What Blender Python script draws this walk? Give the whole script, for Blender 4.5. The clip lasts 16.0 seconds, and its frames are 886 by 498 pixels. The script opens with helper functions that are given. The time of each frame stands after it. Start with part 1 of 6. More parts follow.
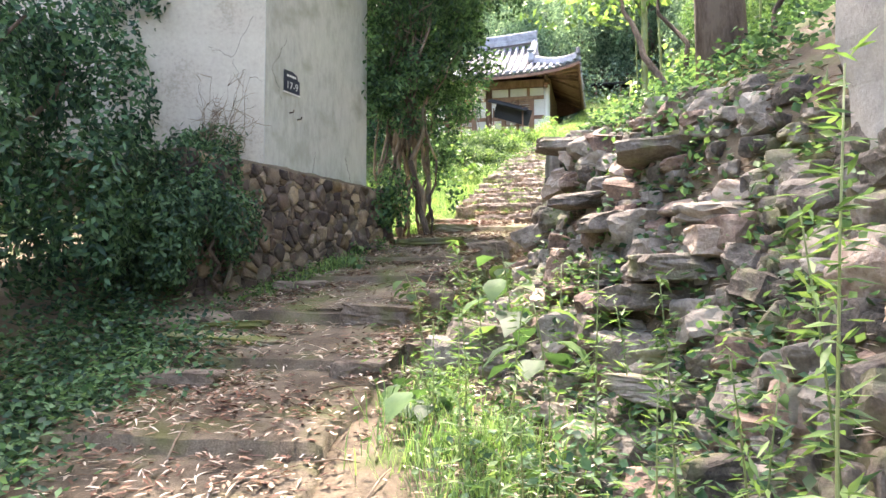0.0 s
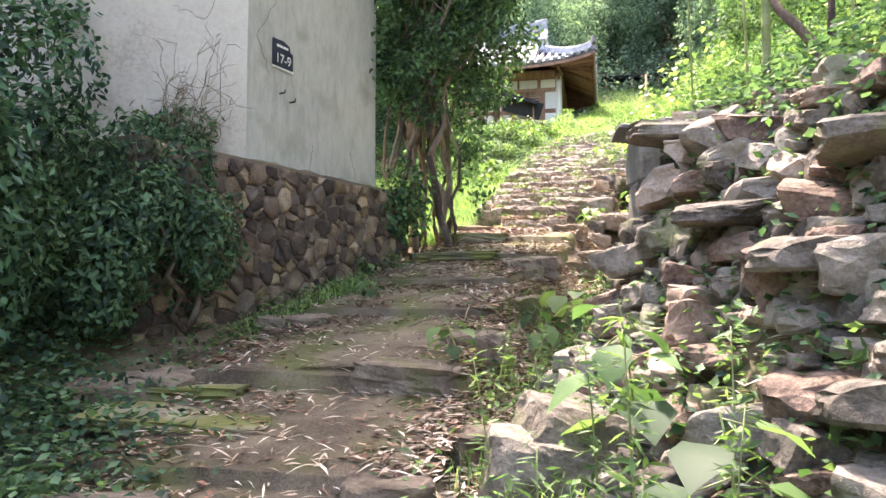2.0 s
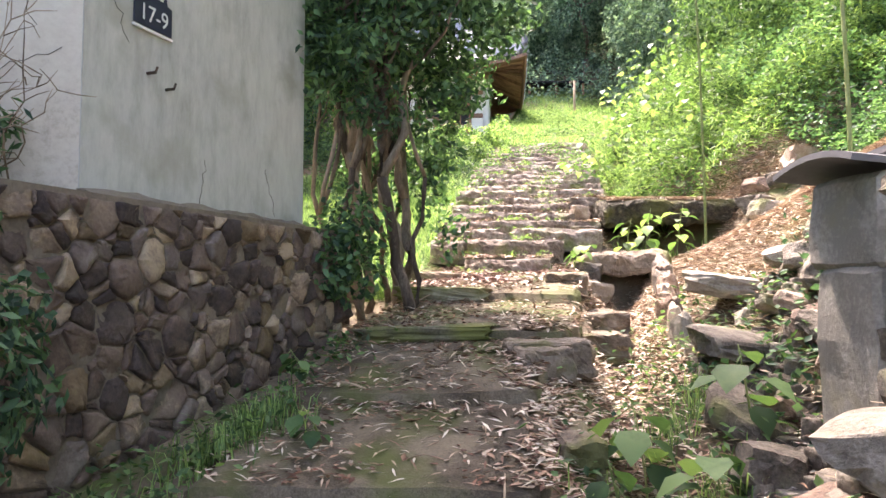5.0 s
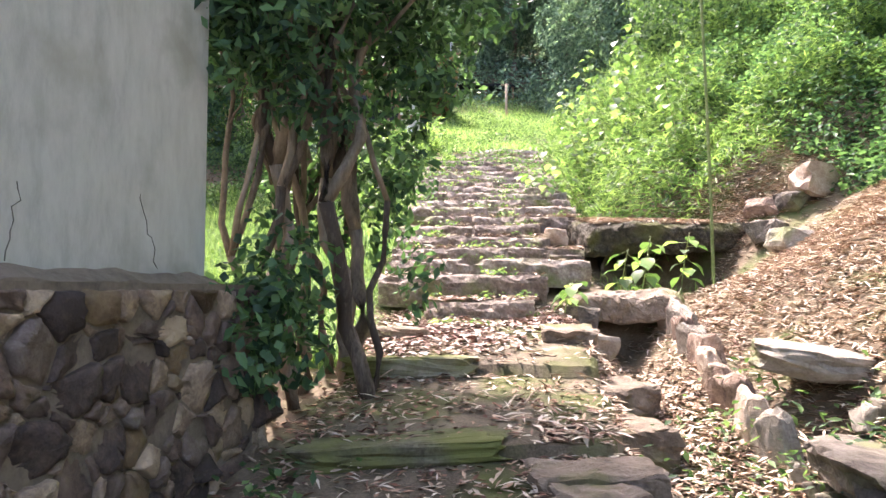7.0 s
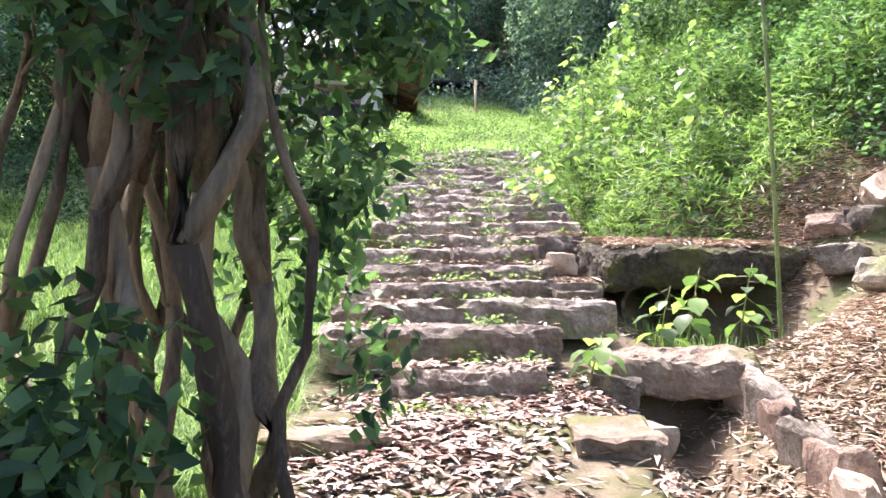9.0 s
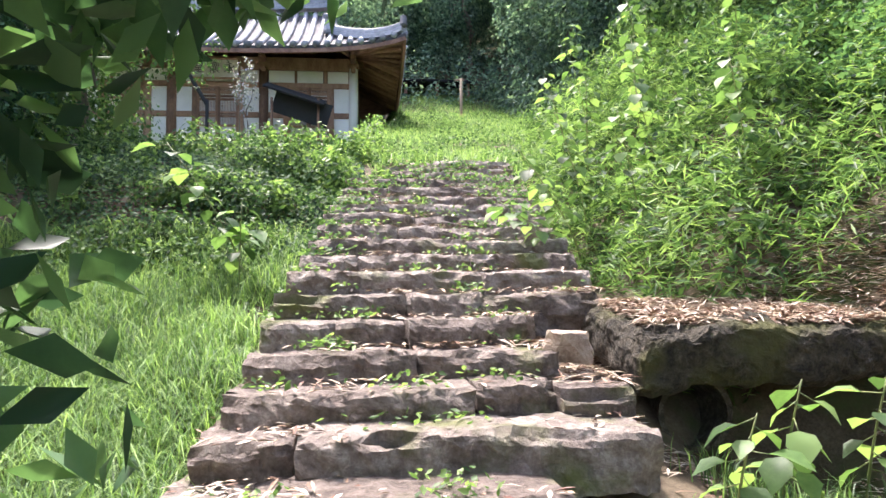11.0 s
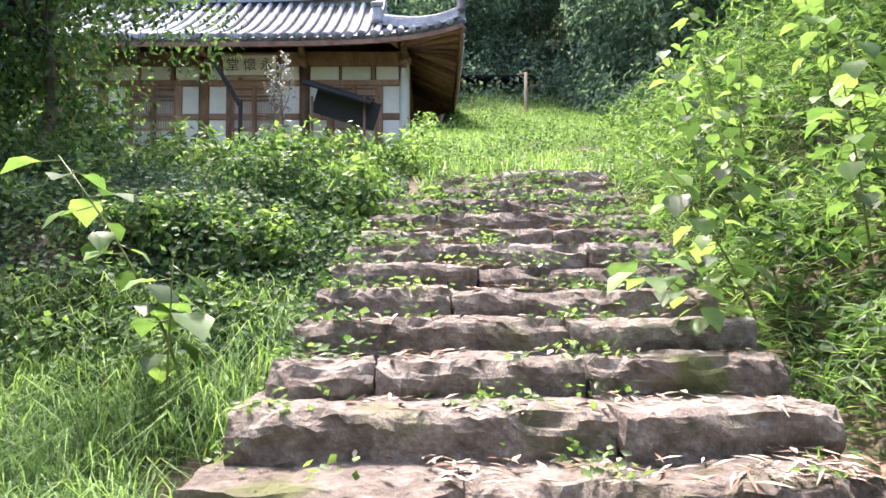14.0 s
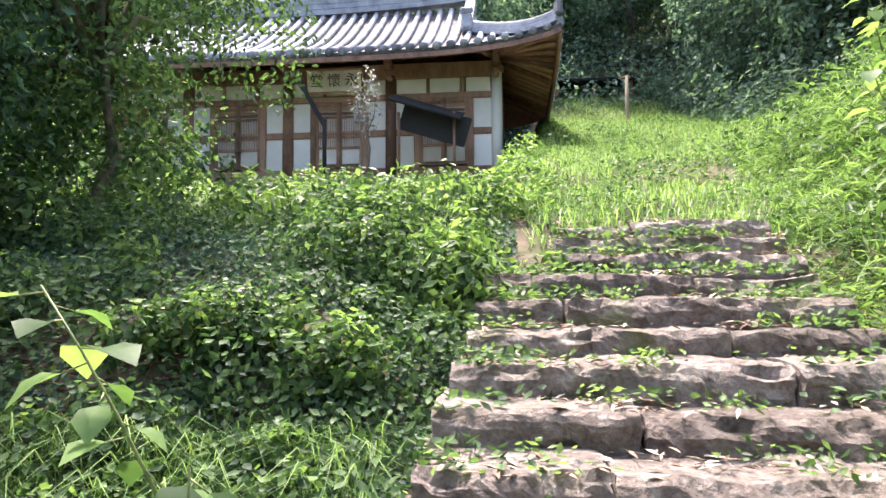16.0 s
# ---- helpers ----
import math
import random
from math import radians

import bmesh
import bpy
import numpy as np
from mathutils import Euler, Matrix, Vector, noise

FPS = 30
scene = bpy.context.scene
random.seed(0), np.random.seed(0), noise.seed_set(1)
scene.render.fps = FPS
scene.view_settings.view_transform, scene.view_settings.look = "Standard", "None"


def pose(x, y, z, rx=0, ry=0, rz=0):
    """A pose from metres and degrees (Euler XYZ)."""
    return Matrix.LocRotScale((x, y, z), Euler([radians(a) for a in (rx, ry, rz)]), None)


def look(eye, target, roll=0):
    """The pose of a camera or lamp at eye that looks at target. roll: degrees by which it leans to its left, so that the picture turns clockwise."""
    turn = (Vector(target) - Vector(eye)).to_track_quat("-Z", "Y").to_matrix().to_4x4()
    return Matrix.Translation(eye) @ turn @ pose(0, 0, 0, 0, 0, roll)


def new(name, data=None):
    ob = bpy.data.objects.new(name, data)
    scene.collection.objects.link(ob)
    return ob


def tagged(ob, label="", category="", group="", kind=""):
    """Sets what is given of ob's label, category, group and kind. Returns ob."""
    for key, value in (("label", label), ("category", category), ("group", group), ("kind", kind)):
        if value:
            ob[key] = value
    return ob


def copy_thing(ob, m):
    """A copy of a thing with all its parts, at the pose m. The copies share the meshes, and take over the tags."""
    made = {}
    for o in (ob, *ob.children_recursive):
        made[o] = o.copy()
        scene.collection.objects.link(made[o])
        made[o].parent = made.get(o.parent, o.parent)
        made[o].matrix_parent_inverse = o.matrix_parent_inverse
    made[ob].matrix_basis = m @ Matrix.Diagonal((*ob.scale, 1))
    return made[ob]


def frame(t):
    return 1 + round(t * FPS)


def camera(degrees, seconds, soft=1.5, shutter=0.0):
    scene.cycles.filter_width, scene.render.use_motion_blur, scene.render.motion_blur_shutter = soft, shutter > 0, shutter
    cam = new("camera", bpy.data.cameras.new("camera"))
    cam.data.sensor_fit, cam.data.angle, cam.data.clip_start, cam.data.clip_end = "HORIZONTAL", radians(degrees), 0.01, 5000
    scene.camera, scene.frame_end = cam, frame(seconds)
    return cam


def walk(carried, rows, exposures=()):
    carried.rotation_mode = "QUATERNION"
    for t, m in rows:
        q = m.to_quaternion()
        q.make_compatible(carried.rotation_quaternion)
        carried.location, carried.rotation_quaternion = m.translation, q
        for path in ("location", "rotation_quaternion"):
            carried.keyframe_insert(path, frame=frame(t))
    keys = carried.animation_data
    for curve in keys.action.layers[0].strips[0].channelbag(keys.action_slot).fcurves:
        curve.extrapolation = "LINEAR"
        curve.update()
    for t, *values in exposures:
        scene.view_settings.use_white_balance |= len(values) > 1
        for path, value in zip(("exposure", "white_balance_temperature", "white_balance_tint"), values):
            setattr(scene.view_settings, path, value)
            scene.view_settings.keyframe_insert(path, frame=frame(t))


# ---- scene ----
cam = camera(64.1, 16.0)
METRES, EYE, TILT, LEAN, TURN = 13.6, 1.59, -4.5, 0.0, 11.4
ROWS = [
    (0.0, 0.0, 0.0, 0.0, 0.01, 7.8, 0.05),
    (0.5, -0.0024, 0.0322, 0.0078, -0.08, 7.67, 0.03),
    (1.0, -0.0063, 0.0624, 0.0164, -0.2, 7.64, 0.0),
    (1.5, -0.0165, 0.0926, 0.026, -0.24, 7.65, 0.03),
    (2.0, -0.0248, 0.126, 0.0317, -0.38, 7.57, 0.0),
    (2.5, -0.0335, 0.1585, 0.0408, -0.51, 7.56, 0.01),
    (3.0, -0.0448, 0.1901, 0.0517, -0.67, 7.6, -0.03),
    (3.5, -0.0488, 0.2232, 0.0614, -0.96, 7.57, 0.02),
    (4.0, -0.053, 0.2445, 0.071, -2.57, 7.68, 0.21),
    (4.5, -0.059, 0.2732, 0.0834, -5.45, 7.68, 0.39),
    (5.0, -0.0555, 0.3025, 0.0904, -8.24, 7.72, 0.63),
    (7.5, -0.0569, 0.4541, 0.1403, -16.0, 7.84, 1.43),
    (8.0, -0.0472, 0.4815, 0.1508, -16.85, 7.89, 1.59),
    (8.5, -0.0423, 0.5188, 0.1598, -17.49, 7.89, 1.66),
    (9.0, -0.0275, 0.5526, 0.1638, -17.91, 7.85, 1.72),
    (11.5, 0.043, 0.6943, 0.2172, -18.71, 7.81, 2.03),
    (12.0, 0.0585, 0.7188, 0.2208, -18.68, 7.81, 2.06),
    (12.5, 0.066, 0.7427, 0.2321, -18.72, 7.87, 2.02),
    (13.0, 0.0659, 0.7723, 0.2405, -18.43, 7.88, 1.96),
    (13.5, 0.0712, 0.7983, 0.2503, -16.9, 7.95, 1.78),
    (14.0, 0.0736, 0.8251, 0.2601, -13.93, 8.05, 1.55),
    (14.5, 0.0676, 0.8492, 0.2754, -11.06, 8.15, 1.26),
    (15.0, 0.0756, 0.867, 0.2831, -9.41, 8.2, 1.16),
    (15.5, 0.0788, 0.8803, 0.3, -8.21, 8.24, 1.16),
    (16.0, 0.0777, 0.9028, 0.3091, -6.99, 8.19, 1.01),
]
walk(cam, [(t, pose(0, 0, EYE, TILT, LEAN, TURN) @ pose(METRES * x, METRES * y, METRES * z, 90 + pitch, roll, yaw)) for t, x, y, z, yaw, pitch, roll in ROWS],
     [(0.0, 3.2, 7200, 19), (3.5, 3.15, 7300, 22), (5.0, 3.05, 7200, 23), (7.5, 2.85, 6700, 23), (9.0, 2.7, 6400, 22), (11.5, 2.25, 6500, 18), (13.0, 2.3, 6600, 18), (16.0, 2.35, 6700, 18)])

# ---- light ----
SUN_EL, SUN_AZ = 63.0, -22.0   # degrees; azimuth from +y towards +x
world = bpy.data.worlds.new("sky")
scene.world = world
world.use_nodes = True
wn = world.node_tree
sky = wn.nodes.new("ShaderNodeTexSky")
sky.sky_type = "NISHITA"
sky.sun_disc = False
sky.sun_elevation, sky.sun_rotation = radians(SUN_EL), radians(SUN_AZ)
sky.dust_density = 4.0
wn.links.new(sky.outputs[0], wn.nodes["Background"].inputs[0])
wn.nodes["Background"].inputs[1].default_value = 0.15
sun_data = bpy.data.lights.new("sun", "SUN")
sun_data.energy, sun_data.angle, sun_data.color = 2.1, radians(3.0), (1.0, 0.96, 0.90)
sun = new("sun", sun_data)
_e, _a = radians(SUN_EL), radians(SUN_AZ)
sun.matrix_world = look((40 * math.cos(_e) * math.sin(_a), 40 * math.cos(_e) * math.cos(_a), 40 * math.sin(_e)), (0, 0, 0))

rng = np.random.default_rng(7)


# ---- materials ----
def material(name, stops, scale=6.0, rough=0.85, bump=0.3, detail=8.0, fine=40.0, coat=0.0, metal=0.0, spread=0.15, moss=None, moss_amount=0.0,
             stretch=(1, 1, 1), leaf=0.0, bump_scale=0.02):
    """Two scales of noise over a colour ramp, random value for each piece, optional moss and leaf translucency."""
    m = bpy.data.materials.new(name)
    m.use_nodes = True
    nt = m.node_tree
    n, l = nt.nodes, nt.links
    bsdf = n["Principled BSDF"]
    co = n.new("ShaderNodeTexCoord")
    mp = n.new("ShaderNodeMapping")
    mp.inputs["Scale"].default_value = stretch
    oi = n.new("ShaderNodeObjectInfo")
    geo = n.new("ShaderNodeNewGeometry")
    l.new(geo.outputs["Position"], mp.inputs["Vector"])
    big = n.new("ShaderNodeTexNoise")
    big.inputs["Scale"].default_value, big.inputs["Detail"].default_value, big.inputs["Roughness"].default_value = scale, detail, 0.62
    small = n.new("ShaderNodeTexNoise")
    small.inputs["Scale"].default_value, small.inputs["Detail"].default_value, small.inputs["Roughness"].default_value = fine, 6.0, 0.7
    l.new(mp.outputs[0], big.inputs["Vector"])
    l.new(mp.outputs[0], small.inputs["Vector"])
    mix = n.new("ShaderNodeMath")
    mix.operation = "MULTIPLY_ADD"
    mix.inputs[1].default_value = 0.4
    l.new(small.outputs[0], mix.inputs[0])
    half = n.new("ShaderNodeMath")
    half.operation = "MULTIPLY"
    half.inputs[1].default_value = 0.6
    l.new(big.outputs[0], half.inputs[0])
    l.new(half.outputs[0], mix.inputs[2])
    rnd = n.new("ShaderNodeMath")
    rnd.operation = "ADD"
    l.new(oi.outputs["Random"], rnd.inputs[0])
    l.new(geo.outputs["Random Per Island"], rnd.inputs[1])
    fr = n.new("ShaderNodeMath")
    fr.operation = "FRACT"
    l.new(rnd.outputs[0], fr.inputs[0])
    shift = n.new("ShaderNodeMath")
    shift.operation = "MULTIPLY_ADD"
    shift.inputs[1].default_value = spread * 2
    shift.inputs[2].default_value = -spread
    l.new(fr.outputs[0], shift.inputs[0])
    tot = n.new("ShaderNodeMath")
    tot.operation = "ADD"
    l.new(mix.outputs[0], tot.inputs[0])
    l.new(shift.outputs[0], tot.inputs[1])
    ramp = n.new("ShaderNodeValToRGB")
    el = ramp.color_ramp.elements
    for k, (p, c) in enumerate(stops):
        e = el[k] if k < 2 else el.new(p)
        e.position, e.color = 0.5 + (p - 0.5) * 0.6, (*c, 1)
    l.new(tot.outputs[0], ramp.inputs[0])
    col = ramp.outputs[0]
    if moss:
        up = n.new("ShaderNodeSeparateXYZ")
        l.new(geo.outputs["Normal"], up.inputs[0])
        patch = n.new("ShaderNodeTexNoise")
        patch.inputs["Scale"].default_value, patch.inputs["Detail"].default_value = 2.3, 7.0
        l.new(geo.outputs["Position"], patch.inputs["Vector"])
        s = n.new("ShaderNodeMapRange")
        s.inputs[1].default_value, s.inputs[2].default_value = 0.62 - moss_amount * 0.3, 0.72 - moss_amount * 0.2
        l.new(patch.outputs[0], s.inputs[0])
        mm = n.new("ShaderNodeMix")
        mm.data_type = "RGBA"
        l.new(s.outputs[0], mm.inputs["Factor"])
        l.new(col, mm.inputs["A"])
        mm.inputs["B"].default_value = (*moss, 1)
        col = mm.outputs["Result"]
    l.new(col, bsdf.inputs["Base Color"])
    bsdf.inputs["Roughness"].default_value = rough
    bsdf.inputs["Metallic"].default_value = metal
    bsdf.inputs["Coat Weight"].default_value = coat
    if bump:
        b = n.new("ShaderNodeBump")
        b.inputs["Strength"].default_value, b.inputs["Distance"].default_value = bump, bump_scale
        l.new(mix.outputs[0], b.inputs["Height"])
        l.new(b.outputs[0], bsdf.inputs["Normal"])
    if leaf:
        bsdf.inputs["Specular IOR Level"].default_value = 0.28
        tr = n.new("ShaderNodeBsdfTranslucent")
        bright = n.new("ShaderNodeMix")
        bright.data_type, bright.blend_type = "RGBA", "MULTIPLY"
        bright.inputs["Factor"].default_value = 1.0
        l.new(col, bright.inputs["A"])
        bright.inputs["B"].default_value = (1.5, 1.55, 0.85, 1)
        l.new(bright.outputs["Result"], tr.inputs[0])
        ms = n.new("ShaderNodeMixShader")
        ms.inputs[0].default_value = leaf
        l.new(bsdf.outputs[0], ms.inputs[1])
        l.new(tr.outputs[0], ms.inputs[2])
        l.new(ms.outputs[0], n["Material Output"].inputs[0])
    return m


GREEN_MOSS = (0.10, 0.12, 0.03)
M_BOUNCE_SAND = material("bounce_earth", [(0.25, (0.30, 0.26, 0.20)), (0.5, (0.42, 0.37, 0.30)), (0.75, (0.52, 0.47, 0.39))], 2.0, 0.95, 0.4, fine=70)
M_SOIL = material("soil", [(0.25, (0.07, 0.05, 0.03)), (0.5, (0.15, 0.115, 0.075)), (0.75, (0.24, 0.20, 0.14))], 3.0, 0.95, 0.6, fine=60, moss=(0.07, 0.09, 0.025), moss_amount=0.35)
M_PATH = material("old_concrete", [(0.2, (0.05, 0.037, 0.023)), (0.5, (0.18, 0.145, 0.098)), (0.8, (0.30, 0.25, 0.185))], 2.4, 0.94, 0.8, fine=90, moss=(0.075, 0.085, 0.022), moss_amount=0.45)
M_STEP = material("stair_stone", [(0.1, (0.035, 0.026, 0.022)), (0.4, (0.15, 0.118, 0.10)), (0.6, (0.255, 0.212, 0.184)), (0.8, (0.43, 0.385, 0.345))], 9.0, 0.88, 1.0, fine=42, spread=0.07, bump_scale=0.05, moss=(0.14, 0.15, 0.06), moss_amount=0.12)
M_ROCK = material("field_stone", [(0.18, (0.035, 0.03, 0.025)), (0.42, (0.135, 0.113, 0.092)), (0.6, (0.225, 0.196, 0.163)), (0.82, (0.33, 0.30, 0.255))], 8.0, 0.9, 1.0, fine=55, spread=0.14, bump_scale=0.03, moss=(0.16, 0.17, 0.08), moss_amount=0.2)
M_BROWN = material("brown_wall_stone", [(0.12, (0.0434, 0.031, 0.0279)), (0.45, (0.136, 0.093, 0.0728)), (0.68, (0.209, 0.152, 0.112)), (0.92, (0.388, 0.295, 0.202))], 7.0, 0.88, 0.9, fine=50, spread=0.24, bump_scale=0.025)
M_BROWN_DARK = material("dark_wall_stone", [(0.12, (0.028, 0.02, 0.018)), (0.45, (0.09, 0.064, 0.054)), (0.68, (0.14, 0.105, 0.088)), (0.92, (0.22, 0.18, 0.15))], 7.0, 0.86, 0.9, fine=50, spread=0.16, bump_scale=0.025)
M_OCHRE = material("ochre_wall_stone", [(0.12, (0.07, 0.045, 0.025)), (0.45, (0.17, 0.118, 0.07)), (0.68, (0.24, 0.175, 0.105)), (0.92, (0.31, 0.245, 0.165))], 7.0, 0.9, 0.9, fine=50, spread=0.16, bump_scale=0.025)
M_MOSSY = material("mossy_weathered_concrete", [(0.15, (0.025, 0.021, 0.015)), (0.45, (0.10, 0.085, 0.06)), (0.6, (0.20, 0.175, 0.135)), (0.8, (0.34, 0.31, 0.25))], 22.0, 0.95, 1.0, fine=85, moss=(0.10, 0.10, 0.03), moss_amount=0.3, bump_scale=0.06)
M_MOSSTONE = material("moss_grown_stone", [(0.2, (0.05, 0.045, 0.03)), (0.5, (0.15, 0.14, 0.09)), (0.8, (0.28, 0.26, 0.2))], 7.0, 0.95, 0.8, fine=50, moss=(0.12, 0.13, 0.035), moss_amount=0.9)
M_RED_ROCK = material("reddish_field_stone", [(0.18, (0.07, 0.045, 0.035)), (0.42, (0.22, 0.15, 0.115)), (0.6, (0.33, 0.25, 0.195)), (0.82, (0.48, 0.40, 0.33))], 8.0, 0.9, 1.0, fine=55, spread=0.14, bump_scale=0.03)
M_MORTAR = material("mortar", [(0.3, (0.09, 0.072, 0.057)), (0.7, (0.195, 0.158, 0.12))], 8.0, 0.95, 0.8)
M_PLASTER = material("plaster", [(0.2, (0.297, 0.297, 0.263)), (0.45, (0.446, 0.452, 0.412)), (0.75, (0.567, 0.574, 0.527))], 0.8, 0.92, 0.2, fine=14, spread=0.0, moss=(0.33, 0.33, 0.28), moss_amount=0.3, stretch=(1, 1, 0.35))
M_PLASTER_WARM = material("plaster_warm", [(0.2, (0.3, 0.256, 0.2)), (0.45, (0.512, 0.463, 0.388)), (0.75, (0.613, 0.575, 0.488))], 1.1, 0.9, 0.15, fine=25, spread=0.0)
M_WHITE = material("white_plaster", [(0.3, (0.74, 0.72, 0.66)), (0.7, (0.86, 0.85, 0.81))], 2.0, 0.9, 0.1)
M_WOOD = material("old_timber", [(0.25, (0.135, 0.0743, 0.0473)), (0.5, (0.27, 0.149, 0.0945)), (0.75, (0.405, 0.243, 0.162))], 6.0, 0.75, 0.4, fine=50, stretch=(1, 1, 0.3))
M_RAFTER = material("rafter_timber", [(0.25, (0.131, 0.0653, 0.0464)), (0.5, (0.246, 0.131, 0.0899)), (0.75, (0.377, 0.217, 0.152))], 6.0, 0.75, 0.4, fine=50)
# Grey of rolls and ridges, lightened for the highlights they catch.
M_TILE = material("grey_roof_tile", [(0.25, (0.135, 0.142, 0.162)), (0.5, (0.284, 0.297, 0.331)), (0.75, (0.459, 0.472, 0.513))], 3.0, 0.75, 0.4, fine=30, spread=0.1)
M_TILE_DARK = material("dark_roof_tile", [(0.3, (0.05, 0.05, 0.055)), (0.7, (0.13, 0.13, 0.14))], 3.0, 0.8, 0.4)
M_PAPER = material("door_paper", [(0.3, (0.66, 0.62, 0.56)), (0.7, (0.80, 0.77, 0.72))], 3.0, 0.9, 0.05)
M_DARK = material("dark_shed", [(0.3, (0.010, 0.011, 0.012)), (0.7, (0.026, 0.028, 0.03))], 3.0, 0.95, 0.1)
M_CONC = material("grey_concrete", [(0.25, (0.20, 0.185, 0.16)), (0.5, (0.34, 0.32, 0.28)), (0.75, (0.45, 0.42, 0.37))], 4.0, 0.92, 0.6, fine=55, moss=(0.22, 0.20, 0.12), moss_amount=0.2)
M_BARK_DARK = material("dark_bark", [(0.25, (0.03, 0.02, 0.014)), (0.5, (0.08, 0.055, 0.04)), (0.75, (0.16, 0.12, 0.09))], 9.0, 0.92, 1.0, fine=60, stretch=(1, 1, 0.25), bump_scale=0.04)
M_BARK = material("bark", [(0.25, (0.05, 0.035, 0.025)), (0.5, (0.15, 0.12, 0.09)), (0.75, (0.27, 0.22, 0.17))], 9.0, 0.9, 0.8, fine=60, stretch=(1, 1, 0.25))
M_BAMBOO = material("bamboo_green", [(0.3, (0.10, 0.14, 0.04)), (0.7, (0.24, 0.28, 0.11))], 5.0, 0.5, 0.1)
M_LITTER = material("fallen_leaves", [(0.1, (0.10, 0.045, 0.03)), (0.3, (0.22, 0.10, 0.06)), (0.5, (0.29, 0.17, 0.11)), (0.7, (0.33, 0.22, 0.15)), (0.9, (0.42, 0.33, 0.25))], 4.0, 0.85, 0.2, spread=0.4)
M_STRAW = material("bamboo_litter", [(0.1, (0.17, 0.09, 0.06)), (0.3, (0.32, 0.215, 0.14)), (0.55, (0.47, 0.37, 0.27)), (0.9, (0.62, 0.55, 0.45))], 4.0, 0.75, 0.2, spread=0.35)
M_PALE_LITTER = material("pale_dead_leaves", [(0.1, (0.18, 0.09, 0.07)), (0.3, (0.32, 0.20, 0.16)), (0.55, (0.46, 0.36, 0.31)), (0.9, (0.60, 0.53, 0.48))], 4.0, 0.75, 0.2, spread=0.38)
M_PATH_STONE = material("path_stone", [(0.15, (0.045, 0.034, 0.025)), (0.45, (0.15, 0.115, 0.085)), (0.65, (0.22, 0.175, 0.135)), (0.85, (0.31, 0.26, 0.21))], 8.0, 0.92, 1.0, fine=50, spread=0.08, bump_scale=0.03, moss=(0.11, 0.11, 0.04), moss_amount=0.25)
M_TWIG = material("dry_twig", [(0.3, (0.12, 0.08, 0.05)), (0.7, (0.34, 0.26, 0.18))], 8.0, 0.9, 0.3)


def leafy(name, dark, mid, light, rough=0.45, trans=0.35, spread=0.3):
    dark, mid, light = [(c[0] * 1.08, c[1], c[2] * 1.75) for c in (dark, mid, light)]
    return material(name, [(0.2, dark), (0.5, mid), (0.8, light)], 1.2, rough, 0.0, fine=9, spread=spread, leaf=trans)


L_DARK = leafy("leaf_dark", (0.0192, 0.056, 0.0224), (0.0416, 0.112, 0.0384), (0.088, 0.2, 0.0608), 0.5, 0.25)
L_VINE = leafy("leaf_vine", (0.0234, 0.0585, 0.0234), (0.052, 0.124, 0.039), (0.111, 0.215, 0.065), 0.6, 0.35)
L_MID = leafy("leaf_mid", (0.030, 0.070, 0.018), (0.065, 0.140, 0.032), (0.130, 0.230, 0.055), 0.58, 0.42)
L_LIGHT = leafy("leaf_light", (0.048, 0.100, 0.022), (0.105, 0.205, 0.042), (0.200, 0.330, 0.07), 0.45, 0.45)
# Distance haze is mixed into these two woodland greens, pale and bluish.
L_FAR_HAZE = leafy("leaf_far_haze", (0.075, 0.140, 0.070), (0.140, 0.245, 0.115), (0.230, 0.360, 0.165), 0.75, 0.5)
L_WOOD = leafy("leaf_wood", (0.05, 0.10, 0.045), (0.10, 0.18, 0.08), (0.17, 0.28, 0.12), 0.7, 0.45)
L_TREE = leafy("leaf_tree", (0.0261, 0.0653, 0.0232), (0.0551, 0.131, 0.0377), (0.109, 0.225, 0.0609), 0.5, 0.4)
L_GRASS = leafy("grass_blade", (0.0607, 0.128, 0.0297), (0.121, 0.236, 0.0486), (0.243, 0.392, 0.0878), 0.45, 0.4)


# ---- mesh helpers ----
def mesh_from(name, verts, faces, mat, smooth=False):
    me = bpy.data.meshes.new(name)
    me.from_pydata([tuple(v) for v in verts], [], faces)
    me.materials.append(mat)
    if smooth:
        me.shade_smooth()
    return me


def np_mesh(name, verts, quads, mat):
    """Mesh from an (n,3) array and an (m,4) array of corners."""
    me = bpy.data.meshes.new(name)
    me.vertices.add(len(verts))
    me.vertices.foreach_set("co", np.ascontiguousarray(verts, np.float32).ravel())
    k = quads.shape[1]
    me.loops.add(quads.size)
    me.loops.foreach_set("vertex_index", quads.astype(np.int32).ravel())
    me.polygons.add(len(quads))
    me.polygons.foreach_set("loop_start", np.arange(0, quads.size, k, dtype=np.int32))
    me.materials.append(mat)
    me.update(calc_edges=True)
    return me


def part(name, me, parent=None, label="", m=None):
    ob = new(name, me)
    if parent:
        ob.parent = parent
    if m is not None:
        ob.matrix_local = m
    if label:
        ob["label"] = label
    return ob


def bm_mesh(name, bm, mat, smooth=False):
    me = bpy.data.meshes.new(name)
    bm.to_mesh(me)
    bm.free()
    me.materials.append(mat)
    if smooth:
        me.shade_smooth()
    return me


def add_box(bm, size, m=None, bevel=0.0):
    r = bmesh.ops.create_cube(bm, size=1.0, matrix=(m or Matrix()) @ Matrix.Diagonal((*size, 1)))
    if bevel:
        es = {e for v in r["verts"] for e in v.link_edges}
        bmesh.ops.bevel(bm, geom=list(es), offset=bevel, segments=1, affect="EDGES")


